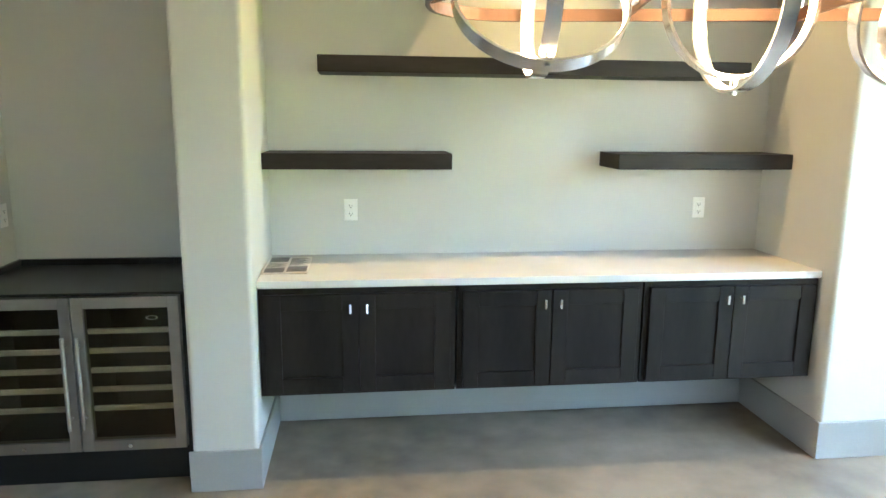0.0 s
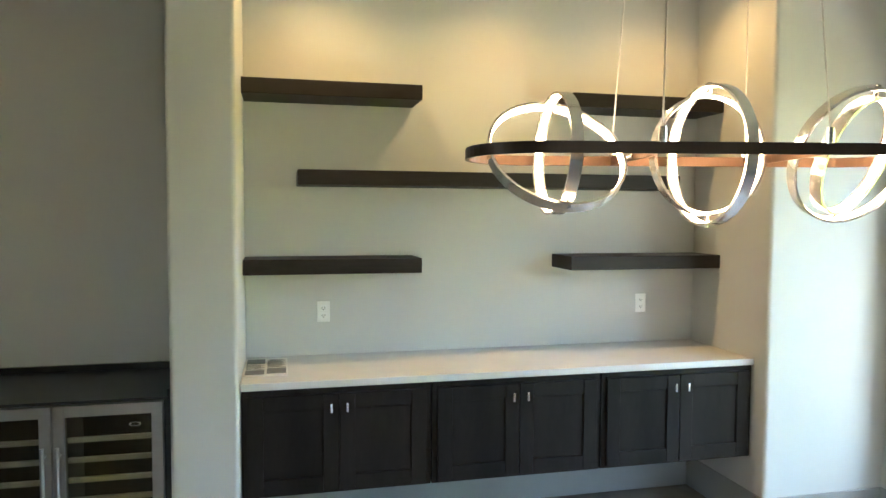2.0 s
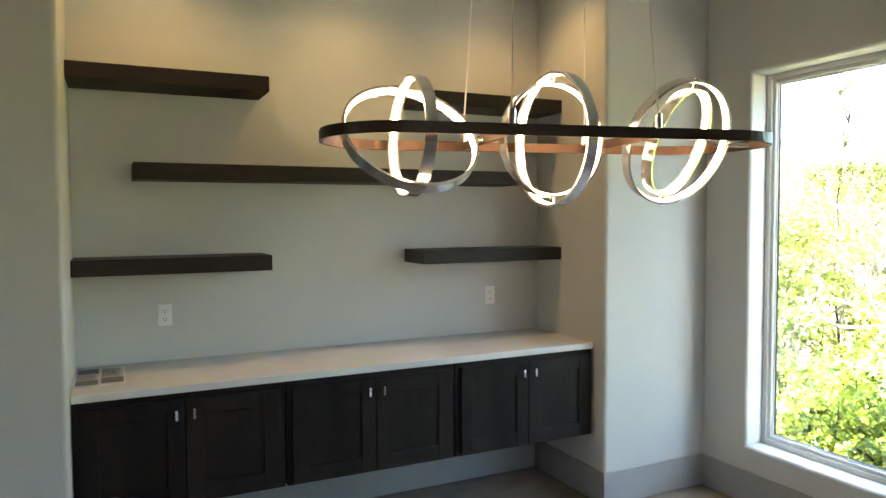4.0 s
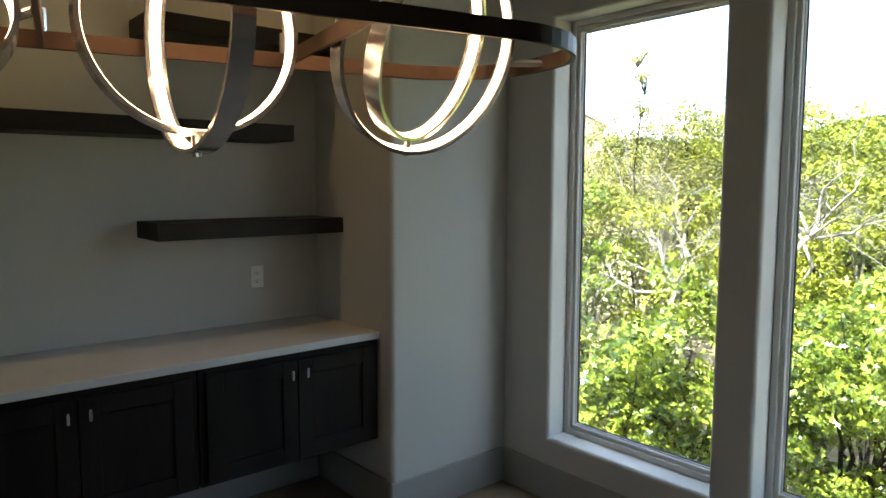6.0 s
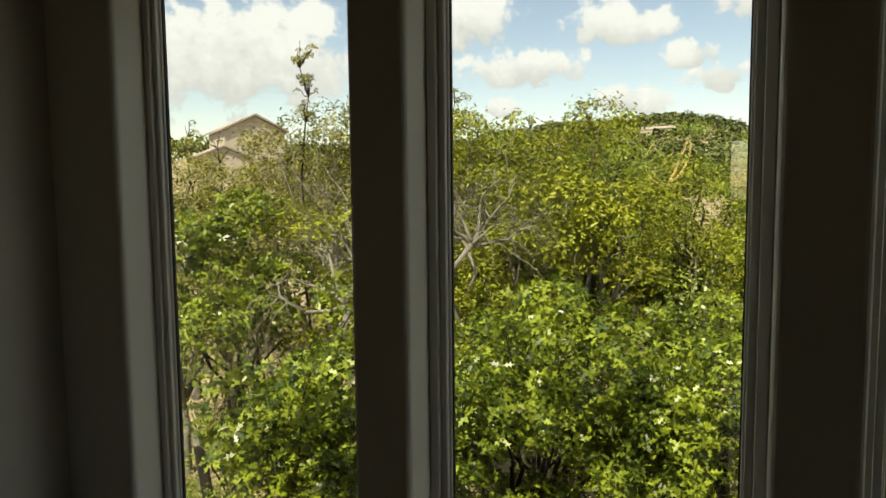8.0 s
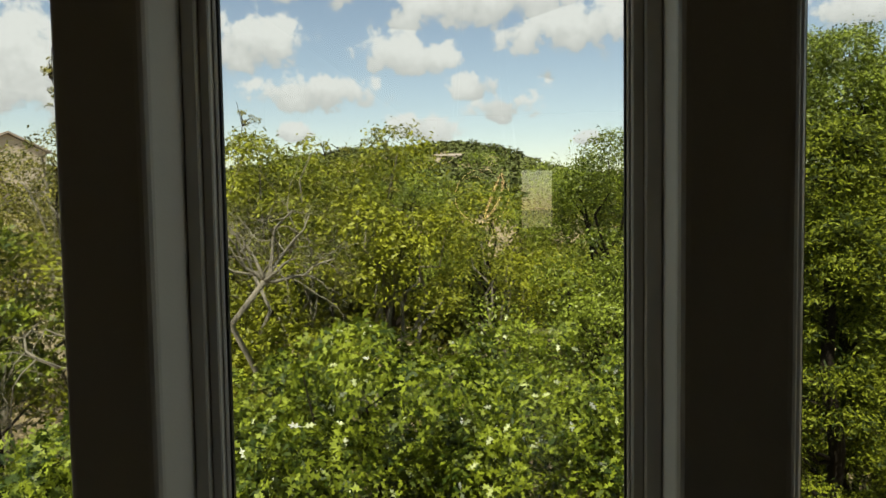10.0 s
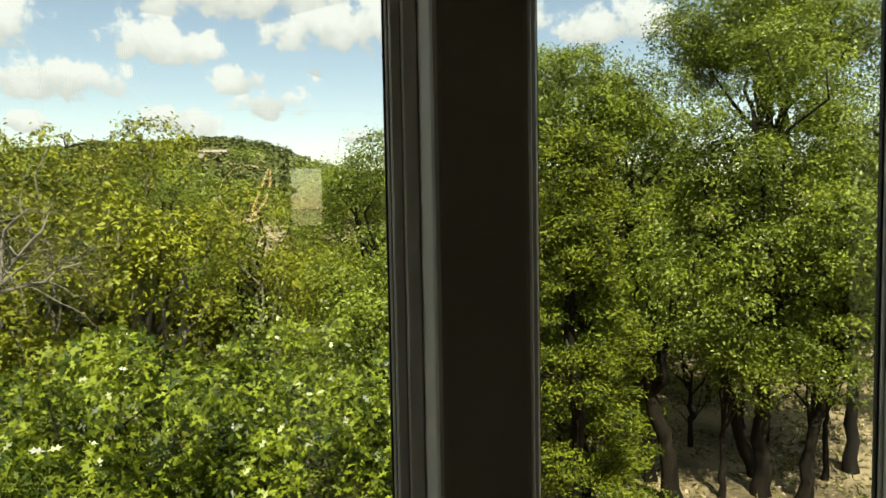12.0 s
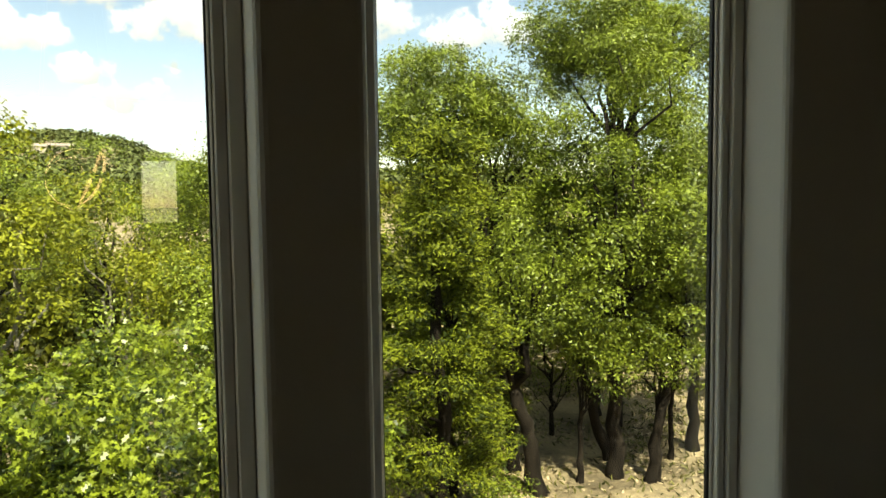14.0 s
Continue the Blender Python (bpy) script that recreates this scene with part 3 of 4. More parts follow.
bmesh.ops.create_cube(bm, size=1, matrix=Matrix.Translation((CH.x, CH.y, TOP - 0.0155)) @ Matrix.Rotation(TURN, 4, "Z") @ Matrix.Diagonal((0.40, 0.12, 0.030, 1)))
bmesh.ops.bevel(bm, geom=list(bm.edges), offset=0.004, segments=2, affect="EDGES")
part("canopy", bm, BRONZE, ch, "dark bronze ceiling canopy")


# ---- outdoors: ground ----
EYE = (2.4, -2.1)                       # plan point from which the slopes are laid out


def smooth_step(x, a, b):
    x = min(1, max(0, (x - a) / (b - a)))
    return x * x * (3 - 2 * x)


def lie(x, y):
    """Height of the ground."""
    dx, dy = x - EYE[0], y - EYE[1]
    r, a = math.hypot(dx, dy), math.degrees(math.atan2(dy, dx))
    ahead = smooth_step(120 - abs(a), 0, 40)
    z = GROUND + ahead * (-1.6 * smooth_step(r, 16, 30) + 3.2 * smooth_step(r, 40, 90) + 7 * smooth_step(r, 80, 200) + 8 * smooth_step(r, 200, 420))
    z += ahead * smooth_step(r, 260, 480) * (23 * math.exp(-((a - 4.5) / 6.5) ** 2) + 18 * math.exp(-((a - 15) / 8) ** 2)) * (1 - 0.7 * smooth_step(r, 560, 1200))
    z += (2.2 * smooth_step(r, 11, 20) + 2.0 * smooth_step(r, 22, 45)) * math.exp(-((a - 46) / 15) ** 2)
    z += 6 * ahead * smooth_step(r, 260, 480) * math.exp(-((a - 24) / 16) ** 2)
    return z + 0.10 * noise.noise((x * 0.35, y * 0.35, 0)) * smooth_step(r, 6, 9) + 2.0 * noise.noise((x * 0.012, y * 0.012, 3)) * smooth_step(r, 100, 300)


bm = bmesh.new()
rings, spokes = [0.5 * 1.13 ** k for k in range(74)], 120
grid = [[bm.verts.new((EYE[0] + r * math.cos(k * math.tau / spokes), EYE[1] + r * math.sin(k * math.tau / spokes), lie(EYE[0] + r * math.cos(k * math.tau / spokes), EYE[1] + r * math.sin(k * math.tau / spokes)))) for k in range(spokes)] for r in rings]
hub = bm.verts.new((*EYE, GROUND))
for k in range(spokes):
    bm.faces.new((hub, grid[0][k], grid[0][(k + 1) % spokes]))
    for g0, g1 in zip(grid, grid[1:]):
        bm.faces.new((g0[k], g1[k], g1[(k + 1) % spokes], g0[(k + 1) % spokes]))
structure("ground", bm, LITTER, "sunlit ground of dry leaf litter and pale soil", "ground", True)

# ---- outdoors: plants ----
RNG = np.random.default_rng(7)
HALF = [(0.015, -0.5), (0.05, -0.24), (0.23, -0.10), (0.06, 0.0), (0.25, 0.24), (0.07, 0.24)]
LOBED = np.array(HALF + [(0.0, 0.5)] + [(-x, y) for x, y in HALF[::-1]])
LEAF = np.array([(0, -0.5), (0.24, -0.06), (0.03, 0.5), (-0.22, 0.04)])
OVAL = np.array([(0.02, -0.5), (0.25, -0.04), (0.12, 0.34), (-0.06, 0.5), (-0.25, 0.02)])
BLADE = np.array([(0, -0.5), (0.13, 0.0), (0, 0.5), (-0.13, 0.0)])
CARD = np.array([(0.05, -0.5), (0.36, 0.08), (-0.08, 0.48), (-0.38, -0.06)])


def unit(v):
    return v / np.maximum(np.linalg.norm(v, axis=-1, keepdims=True), 1e-9)


def leaf_mesh(name, at, facing, size, shape, material, parent=None, fold=0.0, along=None, curl=0.0):
    """Many leaves: their places, the way each faces, its size; along: the way each one's tip points."""
    n, k = len(at), len(shape)
    f = unit(facing)
    t = unit(np.cross(f, RNG.normal(size=(n, 3)) if along is None else -along))
    b = np.cross(f, t)
    s = np.asarray(size).reshape(-1, 1, 1)
    co = at[:, None, :] + s * (shape[None, :, 0:1] * t[:, None, :] + shape[None, :, 1:2] * b[:, None, :])
    if fold:
        co += s * fold * np.abs(shape[None, :, 0:1]) * f[:, None, :]
    if curl:
        co -= s * curl * (shape[None, :, 1:2] + 0.5) ** 2 * f[:, None, :]
    o = ORIGIN.get(parent, Vector())
    co = co.reshape(-1, 3) - np.array(o)
    me = bpy.data.meshes.new(name)
    me.vertices.add(n * k)
    me.vertices.foreach_set("co", co.astype(np.float32).ravel())
    me.loops.add(n * k)
    me.loops.foreach_set("vertex_index", np.arange(n * k, dtype=np.int32))
    me.polygons.add(n)
    me.polygons.foreach_set("loop_start", np.arange(0, n * k, k, dtype=np.int32))
    me.update(calc_edges=True)
    me.materials.append(material)
    ob = new(name, me)
    if parent is not None:
        ob.parent = parent
        ORIGIN[ob] = o
    return ob


def blobs_in(centre, radii, count, r0, r1, low=-0.75):
    """Leaf clumps spread over the outside of a crown."""
    out = []
    while len(out) < count:
        d = unit(RNG.normal(size=3))
        if d[2] < low:
            continue
        q = RNG.uniform(0.55, 1.0) if RNG.random() < 0.8 else RNG.uniform(0.1, 0.6)
        out.append((*(np.array(centre) + d * np.array(radii) * q), RNG.uniform(r0, r1)))
    return np.array(out)


def leaves_on(blobs, density, up=0.5, flat=0.75, loose=0.3, gaps=0.75):
    """Places and facings of leaves on clumps; density: leaves to a square metre of clump; gaps: how bare the hollows between sprays are."""
    at, fc = [], []
    for x, y, z, r in blobs:
        n = int(density * 4 * math.pi * r * r)
        d = unit(RNG.normal(size=(n, 3)))
        d[:, 2] = np.where((d[:, 2] < -0.15) & (RNG.random(n) < 0.6), -d[:, 2], d[:, 2])
        q = r * (1 - loose * RNG.random((n, 1)) ** 1.5 + 0.55 * (RNG.random((n, 1)) ** 5))
        p = np.array((x, y, z)) + d * q * np.array((1, 1, flat))
        h = 3.2 / max(r, 0.18) ** 0.5
        w = np.sin(p[:, 0] * h + 2.1 * np.sin(p[:, 1] * h * 0.7)) + np.sin(p[:, 1] * h * 1.13 + 1.7 * np.sin(p[:, 2] * h)) + np.sin(p[:, 2] * h * 1.4 + 1.9 * np.sin(p[:, 0] * h * 0.8))
        keep = (w > -0.7) | (RNG.random(n) > gaps)
        at.append(p[keep])
        fc.append((d * 0.6 + np.array((0, 0, up)) + RNG.normal(size=(n, 3)) * 0.55)[keep])
    return np.concatenate(at), np.concatenate(fc)


def whorls(at, facing, leaf, count=5):
    """Leaves that spread like a rosette from each twig's end: places, facings, tips."""
    f = np.repeat(unit(facing), count, axis=0)
    n = len(f)
    t = np.repeat(unit(np.cross(unit(facing), RNG.normal(size=at.shape))), count, axis=0)
    b = np.cross(f, t)
    a = (np.arange(n) % count) * (math.tau / count) + RNG.normal(size=n) * 0.35
    e = RNG.uniform(-0.25, 0.7, n)[:, None]
    out = np.cos(a)[:, None] * t + np.sin(a)[:, None] * b
    tips = out * np.cos(e) + f * np.sin(e)
    face = f * np.cos(e) - out * np.sin(e) + RNG.normal(size=(n, 3)) * 0.22
    return np.repeat(at, count, axis=0) + tips * leaf * 0.5, face, tips


def limb_line(a, b, n=6, wobble=0.12):
    a, b = Vector(a), Vector(b)
    L = (b - a).length
    pts = []
    for i in range(n + 1):
        q = i / n
        p = a.lerp(b, q)
        p.z += 0.12 * L * math.sin(q * math.pi) * 0.6
        if 0 < i < n:
            p += Vector(RNG.normal(size=3)) * wobble * L / n
        pts.append(p)
    return pts


def tree(label, base, crown, radii, count, clump, leaf, density, shape, material, trunk=0.14, bark=BARK, fork=0.45, lean=(0, 0), up=0.5, flat=0.75, limbs=9, group="trees", low=-0.75):
    """A tapered trunk, limbs that reach into the crown, and a crown of many single leaves."""
    gx, gy = base
    gz = lie(gx, gy)
    t = thing("tree", label, "tree", (gx, gy, gz), group)
    head = Vector((gx + lean[0], gy + lean[1], gz + fork * (crown[2] - gz)))
    line = limb_line((gx, gy, gz - 0.15), head, 10, 0.13)
    part("trunk", tube(line, [trunk * (1.2 - 0.5 * i / 10 + (0.35 if i == 0 else 0.1 if i == 1 else 0)) * RNG.uniform(0.88, 1.12) for i in range(11)], 9), bark, t, "", True)
    blobs = blobs_in(crown, radii, count, *clump, low=low)
    for i in range(min(limbs, count)):
        x, y, z, r = blobs[i]
        ln = limb_line(head - Vector((0, 0, 0.1 * i / limbs)), (x, y, z), 6, 0.28)
        part("limb", tube(ln, [trunk * (0.55 - 0.45 * k / 6) for k in range(7)], 5), bark, t, "", True)
    at, fc = leaves_on(blobs, density, up, flat)
    if shape is LOBED:
        at, fc, tips = whorls(at, fc, leaf)
        leaf_mesh("crown", at, fc, RNG.uniform(0.65, 1.25, len(at)) * leaf, shape, material, t, 0.35, tips, 0.22)
    else:
        leaf_mesh("crown", at, fc, RNG.uniform(0.7, 1.25, len(at)) * leaf, shape, material, t, 0.25)
    return t


def bare_tree(label, base, joints, r0, depth=4, spread=0.62):
    """A pale leafless tree: each main limb a part, with its twigs."""
    gx, gy = base
    gz = lie(gx, gy)
    t = thing("bare_tree", label, "tree", (gx, gy, gz), "pale bare trees")
    crotch = Vector(joints[0])
    part("trunk", tube(limb_line((gx, gy, gz - 0.1), crotch, 6, 0.16), [r0 * (1.2 - 0.3 * i / 6) for i in range(7)], 8), PALE, t, "", True)

    def grow(bm, a, d, length, r, k):
        pts, rs, p, way = [a], [r], a.copy(), d.normalized()
        for i in range(6):
            way = (way + Vector(RNG.normal(size=3)) * 0.30 + Vector((0, 0, 0.03))).normalized()
            p = p + way * length / 6 * RNG.uniform(0.75, 1.25)
            pts.append(p.copy())
            rs.append(r * (1 - 0.115 * (i + 1)))
        tube(pts, rs, 6 if k > 2 else 4 if k > 1 else 3, bm)
        if k > 0:
            for i in (2, 3, 4, 5, 6):
                fwd = (pts[i] - pts[i - 1]).normalized()
                side = (fwd * 0.7 + Vector(RNG.normal(size=3)) * spread).normalized()
                grow(bm, pts[i], side, length * RNG.uniform(0.45, 0.85), rs[i] * 0.58, k - 1)

    for tip in joints[1:]:
        bm = bmesh.new()
        d = Vector(tip) - crotch
        grow(bm, crotch, d, d.length * 0.85, r0 * 0.72, depth)
        part("limb", bm, PALE, t, "", True)
    return t


# broad-leaved oaks close under the windows
NEAR = [((6.9, 1.5), (6.7, 1.3, -0.55), (0.9, 0.85, 1.0), 18), ((9.6, 4.5), (9.4, 4.4, 0.3), (1.0, 1.0, 1.25), 28), ((7.4, 1.0), (7.3, 0.9, -0.75), (1.4, 1.3, 1.4), 28), ((8.1, -0.4), (8.0, -0.4, -0.5), (1.4, 1.2, 1.4), 28),
        ((8.6, -1.9), (8.5, -2.0, -0.95), (1.2, 1.1, 1.5), 24), ((5.9, 0.2), (5.9, 0.1, -1.6), (1.2, 1.3, 1.0), 16), ((6.7, -1.3), (6.7, -1.3, -1.7), (1.4, 1.3, 1.0), 18), ((7.4, -0.1), (7.4, -0.1, -1.8), (1.4, 1.4, 0.9), 18), ((9.1, -0.9), (9.0, -0.9, -1.5), (1.3, 1.4, 1.0), 20),
        ((9.6, -3.1), (9.5, -3.1, -1.0), (1.2, 1.1, 1.3), 20), ((10.6, -1.7), (10.5, -1.7, -0.7), (1.3, 1.2, 1.2), 20), ((10.4, 0.2), (10.3, 0.2, -0.8), (1.3, 1.3, 1.1), 18)]
for base, crown, radii, count in NEAR:
    tree("young oak with bright green lobed leaves", base, crown, radii, count, (0.18, 0.46), 0.100, 68, LOBED, LEAF_BRIGHT, 0.07, BARK, 0.35, up=0.6, limbs=8, low=-0.7)
# yellow-green trees behind them
for base, crown, radii, count in (((12.6, 1.8), (12.6, 1.8, 1.65), (1.7, 1.6, 1.5), 30), ((12.9, 0.1), (12.9, 0.1, 1.3), (1.6, 1.5, 1.5), 26), ((13.2, 3.4), (13.2, 3.4, 1.7), (1.5, 1.5, 1.5), 26), ((10.8, 3.6), (10.6, 3.5, 0.4), (1.4, 1.5, 1.4), 18), ((11.4, 2.2), (11.4, 2.2, -0.3), (1.5, 1.5, 1.3), 22), ((11.6, 0.7), (11.6, 0.7, -0.3), (1.4, 1.4, 1.3), 20), ((14.6, -1.6), (14.6, -1.5, 0.7), (1.6, 1.6, 1.5), 20)):
    tree("slender tree with yellow-green leaves", base, crown, radii, count, (0.26, 0.56), 0.075, 260, LEAF, LEAF_YELLOW, 0.08, PALE, 0.5, up=0.6, limbs=8)
# pale bare trees among them
bare_tree("pale grey leafless tree with crooked limbs", (10.3, 2.1), [(10.0, 1.0, 1.02), (10.0, 1.1, 1.75), (10.1, 0.62, 2.05), (9.9, -0.15, 1.62), (10.0, 0.40, 1.15), (10.2, 1.75, 1.5), (9.9, 0.1, 0.55)], 0.038, 3)
bare_tree("pale grey leafless tree with crooked limbs", (9.7, 2.1), [(9.3, 2.44, 0.25), (8.3, 3.9, 0.55), (9.4, 3.0, 1.75), (9.5, 2.5, 2.2), (9.2, 3.7, 1.45), (9.1, 3.3, 0.85), (9.4, 1.9, 1.5)], 0.040, 3)
bare_tree("pale grey leafless tree with crooked limbs", (9.9, -0.5), [(9.9, -0.3, -0.35), (9.9, 0.5, -0.05), (9.8, -1.3, 0.0), (10.0, -0.7, 0.15)], 0.026, 3)
bare_tree("pale grey leafless tree above the scrub", (12.2, 5.2), [(12.0, 4.9, 1.5), (12.0, 4.2, 2.6), (12.1, 5.3, 2.5), (11.8, 3.9, 1.7)], 0.032, 3)
bare_tree("pale grey leafless tree above the scrub", (10.9, 3.3), [(10.8, 3.2, 0.9), (10.6, 2.5, 2.3), (10.7, 3.6, 2.2), (10.5, 4.2, 1.6), (10.8, 3.0, 2.7)], 0.030, 3)
bare_tree("pale grey leafless tree above the scrub", (11.0, 1.6), [(10.9, 1.5, 1.0), (10.7, 0.9, 2.1), (10.8, 1.9, 2.2), (10.6, 2.3, 1.5)], 0.026, 3)
# sapling that stands up over the scrub
def sapling(x, y, foot, top, reach, tufts, leaf):
    """A thin stem with short upright twigs, each with a tuft of leaves at its end."""
    t = thing("sapling", "tall thin sapling with a few leaf tufts", "tree", (x, y, lie(x, y)), "saplings")
    line = limb_line((x, y, lie(x, y)), (x - 0.05, y - 0.05, top), 14, 0.14)
    part("stem", tube(line, [0.034 - 0.0021 * i for i in range(15)], 6), BARK, t, "", True)
    ends = []
    for k in range(tufts):
        a = line[min(14, int(14 * (foot + (1 - foot) * k / tufts)))]
        e = a + Vector((RNG.normal() * reach, RNG.normal() * reach, RNG.uniform(0.05, 0.3)))
        part("twig", tube(limb_line(a, e, 3, 0.2), [0.012, 0.009, 0.007, 0.004], 4), BARK, t)
        ends.append((*e, RNG.uniform(0.045, 0.10)))
    at, fc = leaves_on(np.array(ends), 700, gaps=0.0)
    leaf_mesh("crown", at, fc, RNG.uniform(0.6, 1.2, len(at)) * leaf, LEAF, LEAF_SCRUB, t, 0.2)


sapling(11.0, 4.3, 0.68, 4.05, 0.10, 40, 0.045)
sapling(12.6, 7.4, 0.74, 2.9, 0.20, 13, 0.045)
sapling(12.9, 8.6, 0.70, 3.1, 0.22, 15, 0.045)
sapling(12.4, 4.2, 0.72, 3.0, 0.25, 14, 0.06)
sapling(15.2, 3.6, 0.84, 3.95, 0.16, 12, 0.05)
sapling(14.8, 0.5, 0.80, 3.25, 0.22, 16, 0.06)
sapling(14.9, 1.7, 0.80, 3.15, 0.22, 14, 0.06)
# scrub behind the corner window
for x, y, z, r, n in ((13.4, 5.4, 1.7, 1.6, 26), (15.5, 8.5, 0.9, 1.8, 24), (16.6, 11.0, 1.0, 1.9, 22), (12.3, 8.0, 1.3, 1.5, 24), (15.6, 4.8, 1.6, 1.8, 24), (13.2, 7.1, 1.45, 1.5, 26), (11.3, 6.2, 0.5, 1.2, 18), (10.4, 6.4, -0.6, 1.3, 18), (12.0, 4.4, 1.8, 1.5, 26)):
    tree("grey-green scrub tree with thin crown", (x, y), (x, y, z), (r, r, r * 0.9), n, (0.26, 0.58), 0.062, 190, LEAF, LEAF_SCRUB, 0.08, PALE, 0.5, limbs=10)
# live oaks in the middle distance
for x, y, z, r, n in ((14.3, -3.4, 0.2, 1.7, 26), (16.8, -3.9, 1.7, 1.8, 46), (13.2, -1.9, -0.9, 1.5, 20), (12.2, -4.0, -0.9, 1.5, 22), (18.5, -1.2, 1.0, 2.2, 28), (19.5, 1.5, 1.2, 2.2, 26), (17.5, 4.0, 1.3, 2.0, 22), (11.0, -3.3, -1.7, 1.2, 14)):
    tree("live oak with small dark green leaves", (x, y), (x, y, z), (r, r, r * 0.95), n, (0.30, 0.66), 0.068, 270, LEAF, LEAF_OAK, 0.11, BARK, 0.45, limbs=9)
# grove before the third window
GROVE = dict(shape=LEAF, material=LEAF_OAK, bark=BARK)
tree("tall live oak with an open leafy crown", (12.3, -9.4), (12.4, -9.6, 1.45), (1.8, 1.85, 3.4), 128, (0.24, 0.58), 0.070, 330, trunk=0.12, fork=0.60, limbs=18, low=-1.0, **GROVE)
tree("tall live oak with a high thin crown", (14.5, -11.0), (14.5, -11.1, 4.8), (2.2, 2.1, 1.25), 92, (0.26, 0.60), 0.074, 330, trunk=0.10, fork=0.74, limbs=14, low=-0.6, **GROVE)
tree("tall live oak with an open leafy crown", (12.8, -11.6), (12.8, -11.8, 1.9), (1.6, 1.5, 3.0), 56, (0.32, 0.66), 0.070, 300, trunk=0.10, fork=0.55, limbs=12, **GROVE)
tree("round-headed live oak on a leaning dark trunk", (13.2, -7.9), (14.9, -7.5, 3.0), (1.9, 2.1, 1.6), 98, (0.24, 0.55), 0.070, 330, trunk=0.10, fork=0.62, lean=(0.8, 0.2), limbs=18, low=-0.4, **GROVE)
tree("live oak on a slanting dark trunk", (13.0, -9.85), (13.7, -8.5, 0.6), (1.2, 1.2, 1.7), 32, (0.25, 0.55), 0.068, 310, trunk=0.10, fork=0.6, lean=(0.2, 0.8), limbs=9, **GROVE)
tree("small live oak on a leaning trunk", (12.2, -7.85), (11.9, -7.25, 0.35), (0.7, 0.65, 1.45), 26, (0.20, 0.44), 0.064, 330, trunk=0.13, fork=0.55, lean=(0.0, 0.5), limbs=9, **GROVE)
tree("live oak on a slanting dark trunk", (11.9, -9.8), (11.3, -10.4, 0.3), (1.1, 1.0, 1.5), 28, (0.25, 0.54), 0.068, 310, trunk=0.085, fork=0.6, lean=(-0.2, -0.35), limbs=9, **GROVE)

for x, y, z, r, n in ((14.6, -9.5, -0.9, 1.15, 22), (15.4, -11.2, -0.8, 1.3, 24), (13.9, -11.7, -0.9, 1.1, 20), (16.6, -9.4, -0.6, 1.4, 22), (15.2, -8.2, -0.8, 1.2, 20), (17.6, -11.8, -0.4, 1.6, 22), (14.2, -7.3, -1.1, 1.0, 16), (12.3, -8.7, -0.7, 0.85, 16), (11.9, -10.0, -0.9, 0.8, 14), (12.6, -10.9, -0.7, 0.95, 16)):
    tree("small live oak in the understorey of the grove", (x, y), (x, y, z), (r, r, 0.95), n, (0.24, 0.5), 0.066, 260, trunk=0.05, fork=0.5, limbs=6, **GROVE)


def juniper(base, top, r):
    gx, gy = base
    gz = lie(gx, gy)
    t = thing("juniper", "shaggy dark green juniper with drooping sprays", "tree", (gx, gy, gz), "junipers")
    part("trunk", tube(limb_line((gx, gy, gz - 0.1), (gx, gy, top - 0.4), 7, 0.1), [0.13 - 0.014 * i for i in range(8)], 8), BARK, t, "", True)
    bl = []
    for k in range(115):
        q = RNG.random()
        a = RNG.random() * math.tau
        rr = r * (1 - 0.72 * q) * RNG.uniform(0.5, 1.05)
        bl.append((gx + rr * math.cos(a), gy + rr * math.sin(a), gz + 0.6 + (top - gz - 0.7) * q, RNG.uniform(0.18, 0.42)))
    for x, y, z, _ in bl[::5]:
        part("limb", tube(limb_line((gx, gy, z - 0.25), (x, y, z), 4, 0.2), [0.035 - 0.006 * i for i in range(5)], 4), BARK, t, "", True)
    at, fc = leaves_on(np.array(bl), 560, 0.6, 0.6, 0.7)
    out = at - np.array((gx, gy, 0))
    out[:, 2] = 0
    tips = unit(out) + np.array((0, 0, 0.35)) + RNG.normal(size=at.shape) * 0.45
    leaf_mesh("crown", at, fc, RNG.uniform(0.6, 1.4, len(at)) * 0.070, BLADE * np.array((1.1, 1)), LEAF_CEDAR, t, 0.0, unit(tips))


juniper((11.4, -5.75), 2.9, 1.25)
juniper((12.8, -6.5), 2.2, 1.2)
